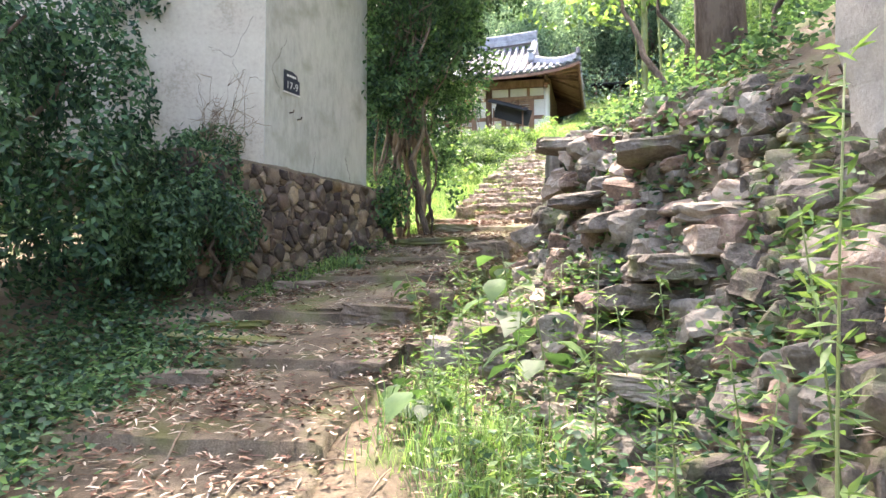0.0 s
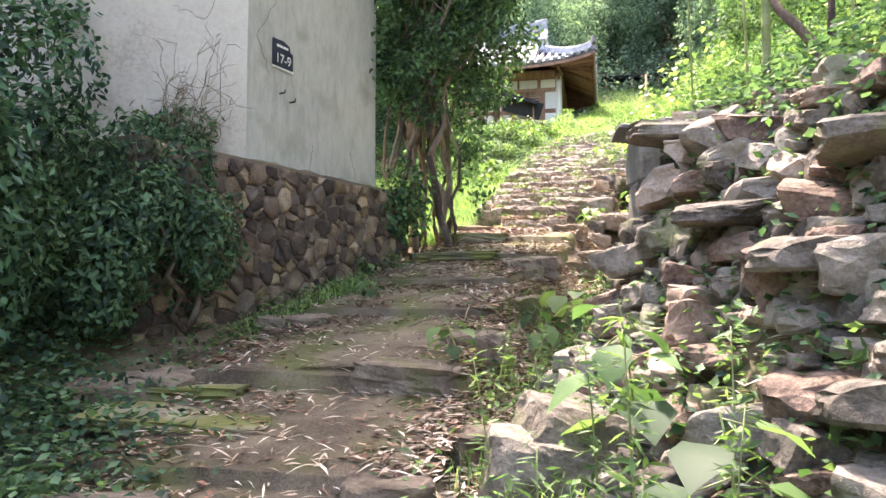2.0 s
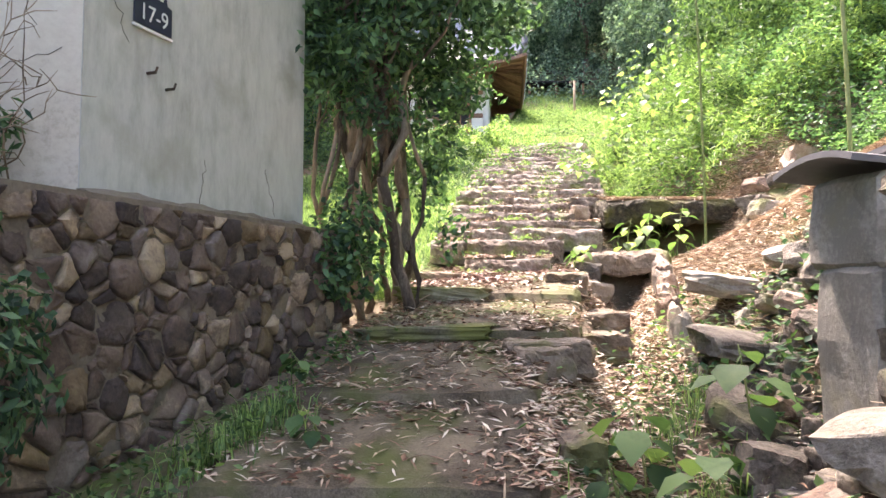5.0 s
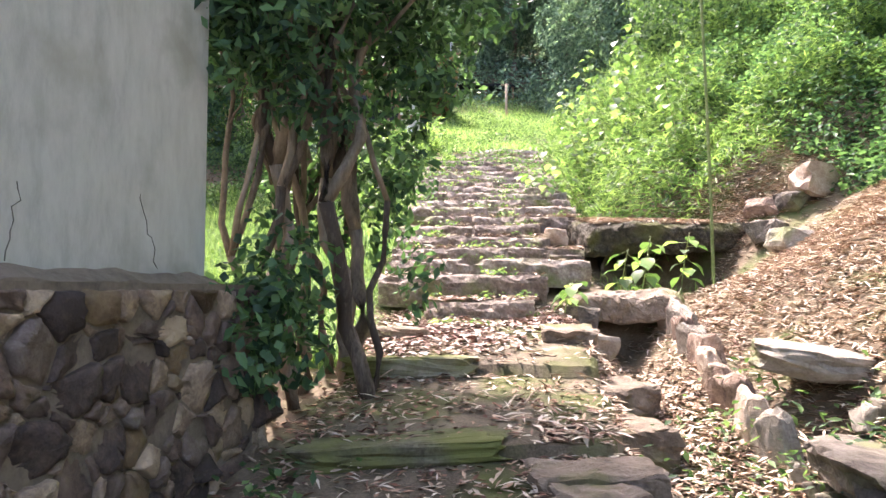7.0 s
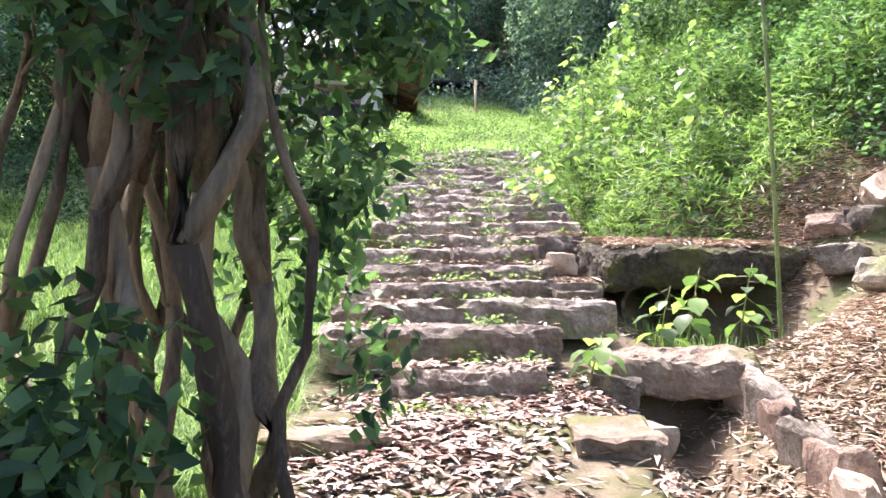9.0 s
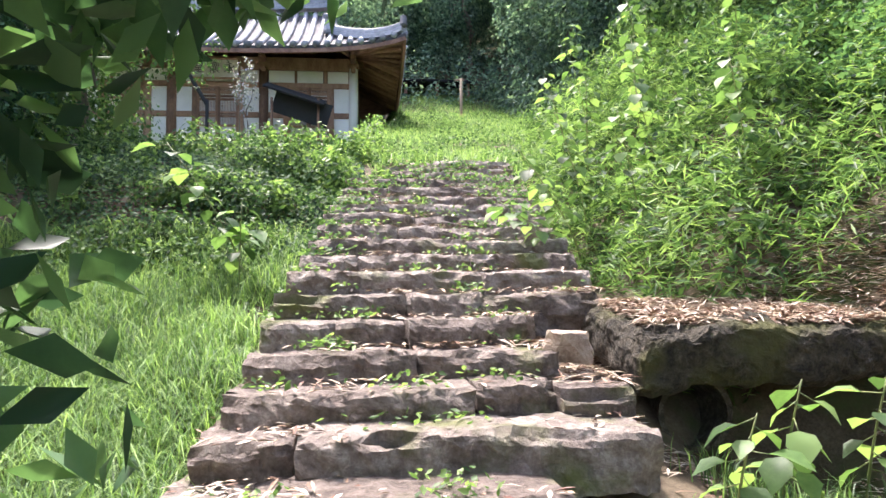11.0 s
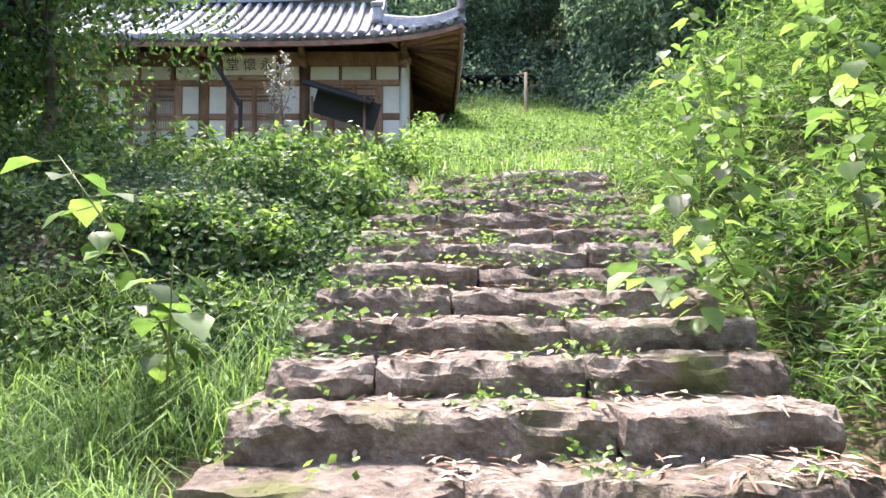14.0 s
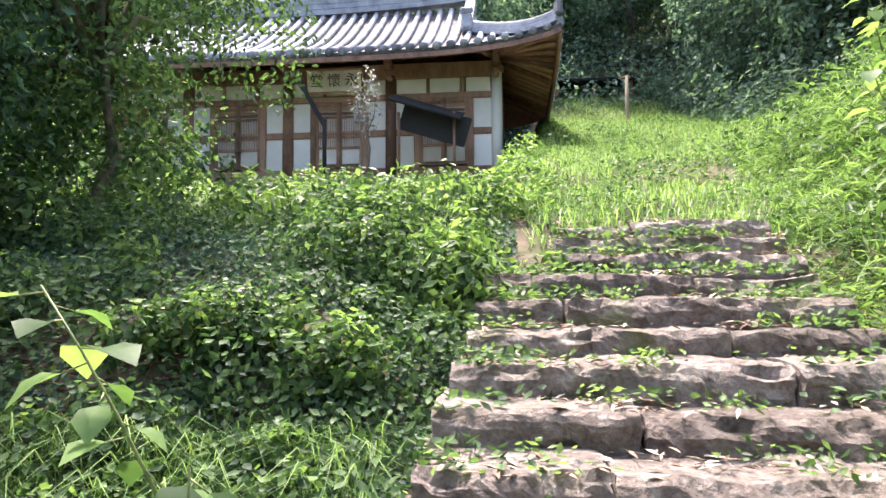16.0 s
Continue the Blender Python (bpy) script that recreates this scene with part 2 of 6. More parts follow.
def box_mesh(name, size, mat, bevel=0.01, jitter=0.0, seed=0, cuts=0):
    bm = bmesh.new()
    add_box(bm, size)
    if cuts:
        bmesh.ops.subdivide_edges(bm, edges=bm.edges[:], cuts=cuts, use_grid_fill=True)
    if bevel:
        sharp = [e for e in bm.edges if len(e.link_faces) == 2 and e.calc_face_angle(0) > 1.0]
        bmesh.ops.bevel(bm, geom=sharp, offset=bevel, segments=1, affect="EDGES")
    if jitter:
        r = random.Random(seed)
        off = Vector((r.uniform(0, 90), r.uniform(0, 90), r.uniform(0, 90)))
        for v in bm.verts:
            v.co += noise.noise_vector(v.co * 3.1 + off) * jitter + noise.noise_vector(v.co * 9.0 + off) * jitter * 0.5 + noise.noise_vector(v.co * 23.0 + off) * jitter * 0.3
    return bm_mesh(name, bm, mat)


def rock_mesh(name, size, mat, seed, rough=0.1, sub=3, facing=1.0):
    """An angular field stone: a block split by random planes, its faces roughened."""
    r = random.Random(seed)
    bm = bmesh.new()
    bmesh.ops.create_cube(bm, size=1.0)
    for _ in range(7):
        nrm = Vector((r.gauss(0, 1), r.gauss(0, 1) * facing, r.gauss(0, 0.6 if facing == 1.0 else 1.0))).normalized()
        cut = bmesh.ops.bisect_plane(bm, geom=bm.verts[:] + bm.edges[:] + bm.faces[:], plane_co=nrm * r.uniform(0.40, 0.56), plane_no=nrm, clear_outer=True)
        edges = [e for e in cut["geom_cut"] if isinstance(e, bmesh.types.BMEdge)]
        if edges:
            bmesh.ops.edgeloop_fill(bm, edges=edges)
    bmesh.ops.triangulate(bm, faces=bm.faces[:])
    for _ in range(sub - 1):
        long = [e for e in bm.edges if e.calc_length() > 0.22]
        bmesh.ops.subdivide_edges(bm, edges=long, cuts=1)
        bmesh.ops.triangulate(bm, faces=bm.faces[:])
    bmesh.ops.smooth_vert(bm, verts=bm.verts[:], factor=0.45, use_axis_x=True, use_axis_y=True, use_axis_z=True)
    off = Vector((r.uniform(0, 99), r.uniform(0, 99), r.uniform(0, 99)))
    for v in bm.verts:
        v.co += noise.noise_vector(v.co * 2.3 + off) * rough + noise.noise_vector(v.co * 7.0 + off) * rough * 0.7
        v.co = Vector((v.co.x * size[0] * 1.12, v.co.y * size[1] * 1.12, v.co.z * size[2] * 1.12))
    return bm_mesh(name, bm, mat)


def tube(name, pts, radii, mat, sides=7):
    """A tapered tube through points."""
    vs, fs = [], []
    pts = [Vector(p) for p in pts]
    for k, (p, r) in enumerate(zip(pts, radii)):
        d = (pts[min(k + 1, len(pts) - 1)] - pts[max(k - 1, 0)]).normalized()
        a = d.orthogonal().normalized() if abs(d.z) > 0.99 else d.cross(Vector((0, 0, 1))).normalized()
        b = d.cross(a)
        for s in range(sides):
            w = 2 * math.pi * s / sides
            vs.append(p + (a * math.cos(w) + b * math.sin(w)) * r)
    for k in range(len(pts) - 1):
        for s in range(sides):
            i, j = k * sides + s, k * sides + (s + 1) % sides
            fs.append((i, j, j + sides, i + sides))
    fs.append(tuple(range(sides))[::-1])
    fs.append(tuple(range((len(pts) - 1) * sides, len(pts) * sides)))
    return vs, fs


def tubes_mesh(name, list_of, mat):
    vs, fs = [], []
    for v, f in list_of:
        o = len(vs)
        vs += v
        fs += [tuple(i + o for i in q) for q in f]
    return mesh_from(name, vs, fs, mat, True)


def unit(a):
    return a / np.maximum(np.linalg.norm(a, axis=-1, keepdims=True), 1e-9)


def leaf_arrays(centres, normals, length, width, droop=0.25, along=None, fold=0.25):
    """Folded pointed leaves, four faces each, at the centres, facing about along the normals."""
    n = len(centres)
    nrm = unit(normals + rng.normal(0, 0.45, (n, 3)))
    d = rng.normal(0, 1, (n, 3)) if along is None else along + rng.normal(0, 0.25, (n, 3))
    d[:, 2] -= droop
    d = unit(d - nrm * (d * nrm).sum(1, keepdims=True))
    s = np.cross(nrm, d)
    L = (length * rng.uniform(0.6, 1.25, n))[:, None]
    W = (width * rng.uniform(0.7, 1.2, n))[:, None]
    base = centres - d * L * 0.5
    v = np.stack([base,
                  base + d * L * 0.45 + s * W * 0.5 - nrm * W * fold * 0.0,
                  base + d * L * 0.45 - nrm * W * fold,
                  base + d * L * 0.45 - s * W * 0.5,
                  base + d * L - nrm * L * 0.12], 1)
    k = np.arange(n)[:, None] * 5
    q = np.concatenate([k + [[0, 1, 2]], k + [[2, 1, 4]], k + [[0, 2, 3]], k + [[2, 4, 3]]], 0)
    return v.reshape(-1, 3), q


def join_arrays(groups):
    vs, qs, o = [], [], 0
    for v, q in groups:
        vs.append(v)
        qs.append(q + o)
        o += len(v)
    return np.concatenate(vs), np.concatenate(qs)


def blades(centres, length, width, lean=0.5, up=None):
    """Grass blades: bent strips of two quads, as triangles."""
    n = len(centres)
    a = rng.uniform(0, 2 * math.pi, n)
    d = np.stack([np.cos(a), np.sin(a), np.zeros(n)], 1)
    s = np.stack([-np.sin(a), np.cos(a), np.zeros(n)], 1)
    L = (length * rng.uniform(0.5, 1.3, n))[:, None]
    W = (width * rng.uniform(0.7, 1.3, n))[:, None]
    k = (lean * rng.uniform(0.2, 1.4, n))[:, None]
    z = np.array([[0, 0, 1.0]])
    mid = centres + z * L * 0.6 + d * L * 0.3 * k
    tip = centres + z * L * (1 - 0.35 * k) + d * L * 0.85 * k
    v = np.stack([centres - s * W * 0.5, centres + s * W * 0.5, mid + s * W * 0.42, mid - s * W * 0.42, tip], 1)
    i = np.arange(n)[:, None] * 5
    q = np.concatenate([i + [[0, 1, 2]], i + [[0, 2, 3]], i + [[3, 2, 4]]], 0)
    return v.reshape(-1, 3), q


# ---- terrain ----
def lerp(y, pts):
    return np.interp(y, [p[0] for p in pts], [p[1] for p in pts])


def smooth(a, b, x):
    t = np.clip((x - a) / (b - a), 0, 1)
    return t * t * (3 - 2 * t)


def height(x, y):
    """Ground height: path and stairs in the middle, ditch and stony bank to the east, lower grass and a vine bank to the west."""
    x, y = np.asarray(x, float), np.asarray(y, float)
    mid = lerp(y, [(-40, -9.0), (0, 0), (10.6, 2.55), (11.9, 2.82), (12.6, 3.1), (17.5, 4.98), (18.2, 5.32), (26, 7.6), (34, 10.2), (60, 26), (160, 80), (900, 100)])
    west = lerp(y, [(-40, -9.0), (0, 0), (10.0, 2.35), (11, 2.45), (15, 3.85), (16.0, 4.7), (17.0, 5.15), (20, 5.55), (25, 6.65), (26, 6.9), (34, 7.4), (60, 24), (160, 80), (900, 100)])
    edge = lerp(y, [(14, -2.0), (17, -1.75), (20, -1.5), (26, -0.6), (34, -0.2)])
    z = mid + (west - mid) * smooth(0.25, -0.75, x - edge)
    # bank to the east
    foot = lerp(y, [(-5, 0.6), (1.5, 0.4), (3, 0.2), (3.8, -0.1), (4.5, -0.5), (6.2, -0.68), (7.2, -0.25), (9.5, 0.0), (11, 0.1), (12.2, 0.2), (13, 0.15), (17, 0.5), (22, 1.8), (30, 4.0)])
    rise = lerp(y, [(-5, 1.4), (2, 1.5), (6, 1.42), (7.5, 1.1), (10, 0.7), (12, 0.15), (13.5, 0.6), (17, 0.7), (30, 0.3)])
    wide = lerp(y, [(0, 0.9), (2.5, 1.0), (3.5, 1.4), (5.0, 1.25), (5.8, 0.75), (6.2, 0.75), (8, 0.9), (12, 1.0), (17, 1.4)])
    d = x - foot
    z = z + rise * smooth(0, 1, d / wide) + np.clip(d - 0.9, 0, 25) * lerp(y, [(0, 0.45), (10, 0.66), (18, 0.6), (26, 0.35), (60, 0.1)])
    # ditch
    mid_d = lerp(y, [(3, -1.0), (6.5, -0.95), (8, -0.72), (10, -0.45), (11.3, -0.12)])
    z = z - 0.38 * np.exp(-((x - mid_d) / 0.24) ** 2) * smooth(3.0, 6.5, y) * (1 - smooth(11.35, 11.6, y))
    # hollow under the mossy slab
    z = z - 0.85 * np.exp(-((x - 0.75) / 0.45) ** 2 - ((y - 12.5) / 0.46) ** 2)
    # western side in front of the plastered house
    z = z + 0.35 * smooth(-3.1, -4.3, x) * (1 - smooth(8.5, 10.5, y))
    z = z + np.clip(-x - 9, 0, 80) * 0.25
    return z


def axis(lo, hi, step, out, grow=1.25):
    a = list(np.arange(lo, hi + 1e-6, step))
    s, v = step, a[0]
    left = []
    while v > -out:
        s *= grow
        v -= s
        left.append(v)
    s, v = step, a[-1]
    right = []
    while v < out:
        s *= grow
        v += s
        right.append(v)
    return np.array(left[::-1] + a + right)


gx, gy = axis(-5.5, 3.5, 0.09, 700), axis(-1.0, 20.0, 0.09, 700)
X, Y = np.meshgrid(gx, gy)
Z = height(X, Y)
near = (np.abs(X) < 30) & (Y > -20) & (Y < 45)
bumpy = np.array([noise.noise((x * 1.9, y * 1.9, 0)) * 0.035 + noise.noise((x * 7, y * 7, 3)) * 0.012 if k else 0.0 for x, y, k in zip(X.ravel(), Y.ravel(), near.ravel())]).reshape(X.shape)
Z = Z + bumpy
nx, ny = len(gx), len(gy)
idx = np.arange(nx * ny).reshape(ny, nx)
quads = np.stack([idx[:-1, :-1], idx[:-1, 1:], idx[1:, 1:], idx[1:, :-1]], -1).reshape(-1, 4)
gm = np_mesh("ground", np.stack([X, Y, Z], -1).reshape(-1, 3), quads, M_SOIL)
gm.shade_smooth()


def ground(x, y):
    """Height of the finished sheet, bumps included."""
    x, y = np.asarray(x, float), np.asarray(y, float)
    i = np.clip(np.searchsorted(gx, x) - 1, 0, nx - 2)
    j = np.clip(np.searchsorted(gy, y) - 1, 0, ny - 2)
    u, v = (x - gx[i]) / (gx[i + 1] - gx[i]), (y - gy[j]) / (gy[j + 1] - gy[j])
    return (Z[j, i] * (1 - u) + Z[j, i + 1] * u) * (1 - v) + (Z[j + 1, i] * (1 - u) + Z[j + 1, i + 1] * u) * v


tagged(new("ground", gm), "earthen hillside with moss, leaf litter and soil", "ground", kind="structure")

# ---- path ----
def path_edges(y):
    left = lerp(y, [(-2, -2.7), (3, -2.75), (6, -2.9), (7, -2.75), (9.3, -2.35), (10.7, -2.1)])
    right = lerp(y, [(-2, -0.9), (3, -1.15), (6, -1.3), (8, -1.25), (9, -0.85), (10.2, -0.7), (10.7, -0.75)])
    return left, right


RISERS = [1.9, 3.2, 4.35, 5.35, 6.75, 7.7, 8.75, 9.75]


def path_z(x, y):
    """Sloping treads with low risers across the path."""
    y = np.asarray(y, float)
    k = np.searchsorted(RISERS, y)
    lo = np.array([-1.0] + RISERS)[k]
    hi = np.array(RISERS + [10.8])[k]
    u = (y - lo) / (hi - lo)
    return 0.244 * (lo + (hi - lo) * (0.25 + 0.75 * u)) + 0.015


py = np.sort(np.concatenate([np.arange(-1.0, 10.72, 0.05), np.array(RISERS) - 0.008, np.array(RISERS) + 0.008]))
pu = np.linspace(0, 1, 36)
PV = []
for y in py:
    a, b = path_edges(y)
    a += 0.18 * noise.noise((y * 1.1, 0, 5)) + 0.05 * noise.noise((y * 5, 0, 5))
    b += 0.14 * noise.noise((y * 1.3, 7, 5)) + 0.05 * noise.noise((y * 6, 7, 5))
    xs = a + (b - a) * pu
    zs = path_z(xs, y * np.ones_like(xs)) + np.array([noise.noise((x * 2, y * 2, 9)) * 0.02 + noise.noise((x * 9, y * 9, 2)) * 0.006 for x in xs])
    zs[0] -= 0.25
    zs[-1] -= 0.45
    zs[1] -= 0.02
    zs[-2] -= 0.02
    wob = np.array([0.09 * noise.noise((x * 1.7, round(y), 4)) + 0.03 * noise.noise((x * 7, round(y), 4)) for x in xs])
    PV.append(np.stack([xs, y + wob * (y < 10.4), zs], 1))
PV = np.array(PV)
pi = np.arange(len(py) * 36).reshape(len(py), 36)
pm = np_mesh("path", PV.reshape(-1, 3), np.stack([pi[:-1, :-1], pi[:-1, 1:], pi[1:, 1:], pi[1:, :-1]], -1).reshape(-1, 4), M_PATH)
pm.shade_smooth()
tagged(new("path", pm), "worn mossy concrete footpath with low risers and leaf litter", "path", kind="structure")

# ---- stairs ----
STEPS = [(10.68, 2.62, -1.72, -1.05), (11.18, 2.82, -1.75, -0.85), (11.55, 3.02, -2.12, -0.70), (11.92, 3.16, -2.08, -0.22), (12.27, 3.30, -2.02, -0.17),
         (12.61, 3.44, -1.98, -0.42), (12.96, 3.58, -1.96, -0.45)] + [(13.32 + 0.355 * k, 3.72 + 0.133 * k, -1.92 + 0.045 * k + (0.35 if k > 9 else 0), 0.06 + 0.035 * k) for k in range(13)]
stairs = tagged(new("stone_stairs"), "old reddish-grey stone stairs with weeds and leaf litter on the treads", "stairs", kind="structure")


def step_stone_mesh(w, d, h, seed):
    """A long quarried step: grid-cut block with a wavering face, chipped nosing and broken corners."""
    r = random.Random(seed)
    bm = bmesh.new()
    add_box(bm, (w, d, h))
    for ax, cuts in ((0, max(5, int(w / 0.032))), (1, 9), (2, 7)):
        es = [e for e in bm.edges if abs((e.verts[1].co - e.verts[0].co).normalized()[ax]) > 0.9]
        bmesh.ops.subdivide_edges(bm, edges=es, cuts=cuts, use_grid_fill=True)
    off = Vector((r.uniform(0, 90), r.uniform(0, 90), r.uniform(0, 90)))
    cl, cr, sag = r.uniform(0, 0.9), r.uniform(0, 0.9), r.uniform(-0.02, 0.02)
    for v in bm.verts:
        p = v.co.copy()
        up, fr = h / 2 - p.z, p.y + d / 2
        chip = max(0.0, 0.05 - up - fr) * (0.35 + 1.5 * max(0.0, noise.noise((p.x * 5 + off.x, off.y, 0)) + 0.15))
        v.co.z -= chip * 0.8
        v.co.y += chip * 0.8
        if fr < 0.15:
            v.co.y += max(0.0, 0.09 - (p.x + w / 2)) * cl + max(0.0, 0.09 - (w / 2 - p.x)) * cr
            f = noise.noise((p.x * 3.6 + off.x, p.z * 4.0, off.z))
            v.co.y += 0.02 * f + 0.032 * round(f * 4) / 4 + 0.016 * noise.noise((p.x * 13 + off.x, p.z * 16, off.z))
        v.co.z += sag * math.cos(3.0 * p.x / w) + 0.02 * noise.noise((p.x * 4.0 + off.x, p.y * 5, 4.0))
        v.co += noise.noise_vector(p * 13.0 + off) * 0.011 + noise.noise_vector(p * 33.0 + off) * 0.009
    return bm_mesh("step_stone", bm, M_STEP)


for n, (y, z, x0, x1) in enumerate(STEPS):
    r = random.Random(n + 40)
    deep, h = 0.62, 0.25
    x = x0
    while x < x1 - 0.05:
        w = min(r.choice((0.42, 0.6, 0.85, 1.1, 1.3)) * r.uniform(0.9, 1.1), x1 - x)
        if x1 - x - w < 0.3:
            w = x1 - x
        me = step_stone_mesh(w - r.uniform(0.004, 0.018), deep, h, n * 31 + int(x * 100))
        part("step_stone", me, stairs, m=pose(x + w / 2, y + deep / 2 + r.uniform(-0.035, 0.035), z - h / 2 + r.uniform(-0.018, 0.012), r.uniform(-1.5, 1.0), r.uniform(-1.2, 1.2), r.uniform(-2.5, 2.5)))
        x += w


def top(x, y):
    """Walking surface: ground, path or stair tread."""
    x, y = np.asarray(x, float), np.asarray(y, float)
    z = ground(x, y)
    a, b = path_edges(y)
    z = np.where((x > a) & (x < b) & (y < 10.7), np.maximum(z, path_z(x, y)), z)
    for sy, sz, x0, x1 in STEPS:
        z = np.where((y > sy) & (y < sy + 0.6) & (x > x0) & (x < x1), np.maximum(z, sz), z)
    return z


ROCKS = [rock_mesh("rock", (1, 1, 1), M_RED_ROCK if k % 3 == 0 else M_ROCK, 100 + k, 0.07, 3) for k in range(24)]
BROWN = [rock_mesh("wall_stone", (1, 1, 1), M_BROWN, 200 + k, 0.055, 3, 0.12) for k in range(28)]


def stone(mesh, name, parent, p, size, turn, tip=(0, 0)):
    ob = part(name, mesh, parent, m=pose(*p, tip[0], tip[1], turn) @ Matrix.Diagonal((*size, 1)))
    return ob


# ---- plastered house ----
def wall_block(name, a, b, z0, z1, thick, mat, label, parent=None):
    """An upright wall from a to b (plan points); the thickness goes to the left of the direction."""
    a, b = Vector(a), Vector(b)
    d = (b - a).normalized()
    nrm = Vector((-d.y, d.x)) * thick
    c = [a, b, b + nrm, a + nrm]
    vs = [(p.x, p.y, z0) for p in c] + [(p.x, p.y, z1) for p in c]
    fs = [(0, 1, 5, 4), (1, 2, 6, 5), (2, 3, 7, 6), (3, 0, 4, 7), (4, 5, 6, 7), (3, 2, 1, 0)]
    return part(name, mesh_from(name, vs, fs, mat), parent, label)


PA, PB = Vector((-3.43, 7.12)), Vector((-2.87, 9.03))
house = tagged(new("plastered_house"), "old house with cracked grey-white plaster wall on a stone base", "house")
wall_block("wall", PA, PB, 2.93, 7.5, 0.3, M_PLASTER, "stained grey-white plaster wall", house)
wall_block("side_wall", (-6.4, 5.5), PA - Vector((0.004, 0.0)), 2.93, 7.5, 0.3, M_PLASTER_WARM, "weathered beige plaster wall", house)
wall_block("back_wall", PB + Vector((-0.31, 0.04)), (-6.4, 10.4), 2.93, 7.5, 0.3, M_PLASTER, "", house)
wall_block("west_wall", (-6.12, 10.25), (-6.12, 5.75), 2.5, 7.49, 0.28, M_PLASTER, "", house)
# Roof out of view; its eaves reach out to throw shade on the path.
SHADING_EAVE = [(-7.1, 4.6), (-2.7, 6.15), (-2.05, 9.5), (-7.1, 11.2)]
part("roof", mesh_from("roof", [(x, y, z) for z in (7.503, 7.66) for x, y in SHADING_EAVE], [(3, 2, 1, 0), (4, 5, 6, 7), (0, 1, 5, 4), (1, 2, 6, 5), (2, 3, 7, 6), (3, 0, 4, 7)], M_TILE_DARK), house, "unseen dark tiled roof, eaves widened to shade the path")
BA, BB = Vector((-3.62, 5.9)), Vector((-2.62, 9.12))
base = wall_block("base", BA, BB, 0.8, 2.92, 1.1, M_MORTAR, "mortared brown rubble base", house)
bd = (BB - BA).normalized()
bl = (BB - BA).length
bang = math.degrees(math.atan2(bd.y, bd.x))
bn = Vector((bd.y, -bd.x))
r = random.Random(5)
BASE_STONES = (M_BROWN, M_BROWN, M_BROWN_DARK, M_OCHRE, M_BROWN, M_BROWN_DARK, M_BROWN, M_BROWN, M_BROWN)


def rubble_cells(length, z0, z1, count, rnd):
    """Uneven cells of a rubble wall: weighted bisectors between scattered centres."""
    pts = []
    for _ in range(count):
        best = max(((rnd.uniform(0, length), rnd.uniform(z0, z1)) for _ in range(3)), key=lambda q: min([((q[0] - p[0]) * 0.8) ** 2 + (q[1] - p[1]) ** 2 for p in pts] or [1]))
        pts.append((*best, rnd.choice((0.0, 0.0, 0.003, 0.006, 0.012))))
    for a in pts:
        poly = [(0, z0), (length, z0), (length, z1), (0, z1)]
        near_ = sorted((p for p in pts if p is not a), key=lambda p: (p[0] - a[0]) ** 2 + (p[1] - a[1]) ** 2)[:18]
        for b in near_:
            dx, dz = b[0] - a[0], b[1] - a[1]
            lim = (dx * dx + dz * dz + a[2] - b[2]) / 2
            out = []
            for k, p in enumerate(poly):
                q = poly[(k + 1) % len(poly)]
                fp_, fq = (p[0] - a[0]) * dx + (p[1] - a[1]) * dz - lim, (q[0] - a[0]) * dx + (q[1] - a[1]) * dz - lim
                if fp_ <= 0:
                    out.append(p)
                if fp_ * fq < 0:
                    u = fp_ / (fp_ - fq)
                    out.append((p[0] + (q[0] - p[0]) * u, p[1] + (q[1] - p[1]) * u))
            poly = out
            if len(poly) < 3:
                break
        if len(poly) >= 3:
            yield poly


def rubble_stone(poly, rnd, mat):
    """One bulging stone on a cell outline, in the wall's own plane (x along, y out, z up), about its centre."""
    cx, cz = sum(p[0] for p in poly) / len(poly), sum(p[1] for p in poly) / len(poly)
    ring = []
    for k, p in enumerate(poly):
        q = poly[(k + 1) % len(poly)]
        for u in (0.05, 0.35, 0.65, 0.95):
            ring.append((p[0] + (q[0] - p[0]) * u - cx, p[1] + (q[1] - p[1]) * u - cz))
    rad = [max(0.02, math.hypot(*p)) for p in ring]
    size = sum(rad) / len(rad)
    ring = [(p[0] * (1 - rnd.uniform(0.002, 0.012) / a), p[1] * (1 - rnd.uniform(0.002, 0.012) / a)) for p, a in zip(ring, rad)]
    n, out, tx, tz = len(ring), rnd.uniform(0.008, 0.035), rnd.uniform(-0.22, 0.22), rnd.uniform(-0.22, 0.22)
    vs, fs = [], []
    for f, y in ((1.0, -0.06), (1.0, out * 0.15), (0.95, out * 0.75), (0.66, out)):
        vs += [(x * f, -(y + (x * tx + z * tz) * (y > 0) + rnd.uniform(-0.006, 0.006) * (f < 1)), z * f) for x, z in ring]
    vs.append((size * rnd.uniform(-0.3, 0.3), -(out * 1.0 + rnd.uniform(-0.006, 0.006)), size * rnd.uniform(-0.3, 0.3)))
    for lv in range(3):
        fs += [(lv * n + k, lv * n + (k + 1) % n, (lv + 1) * n + (k + 1) % n, (lv + 1) * n + k) for k in range(n)]
    fs += [(3 * n + k, 3 * n + (k + 1) % n, 4 * n) for k in range(n)]
    return (cx, cz), size, mesh_from("wall_stone", vs, fs, mat, True)


for cell in rubble_cells(bl, 1.35, 2.9, 520, r):
    (cx, cz), size, me = rubble_stone(cell, r, r.choice(BASE_STONES))
    p = BA + bd * cx
    if cz + size > float(ground(p.x + 0.12, p.y)) - 0.05:
        part("wall_stone", me, base, m=pose(p.x, p.y, cz, 0, 0, bang))
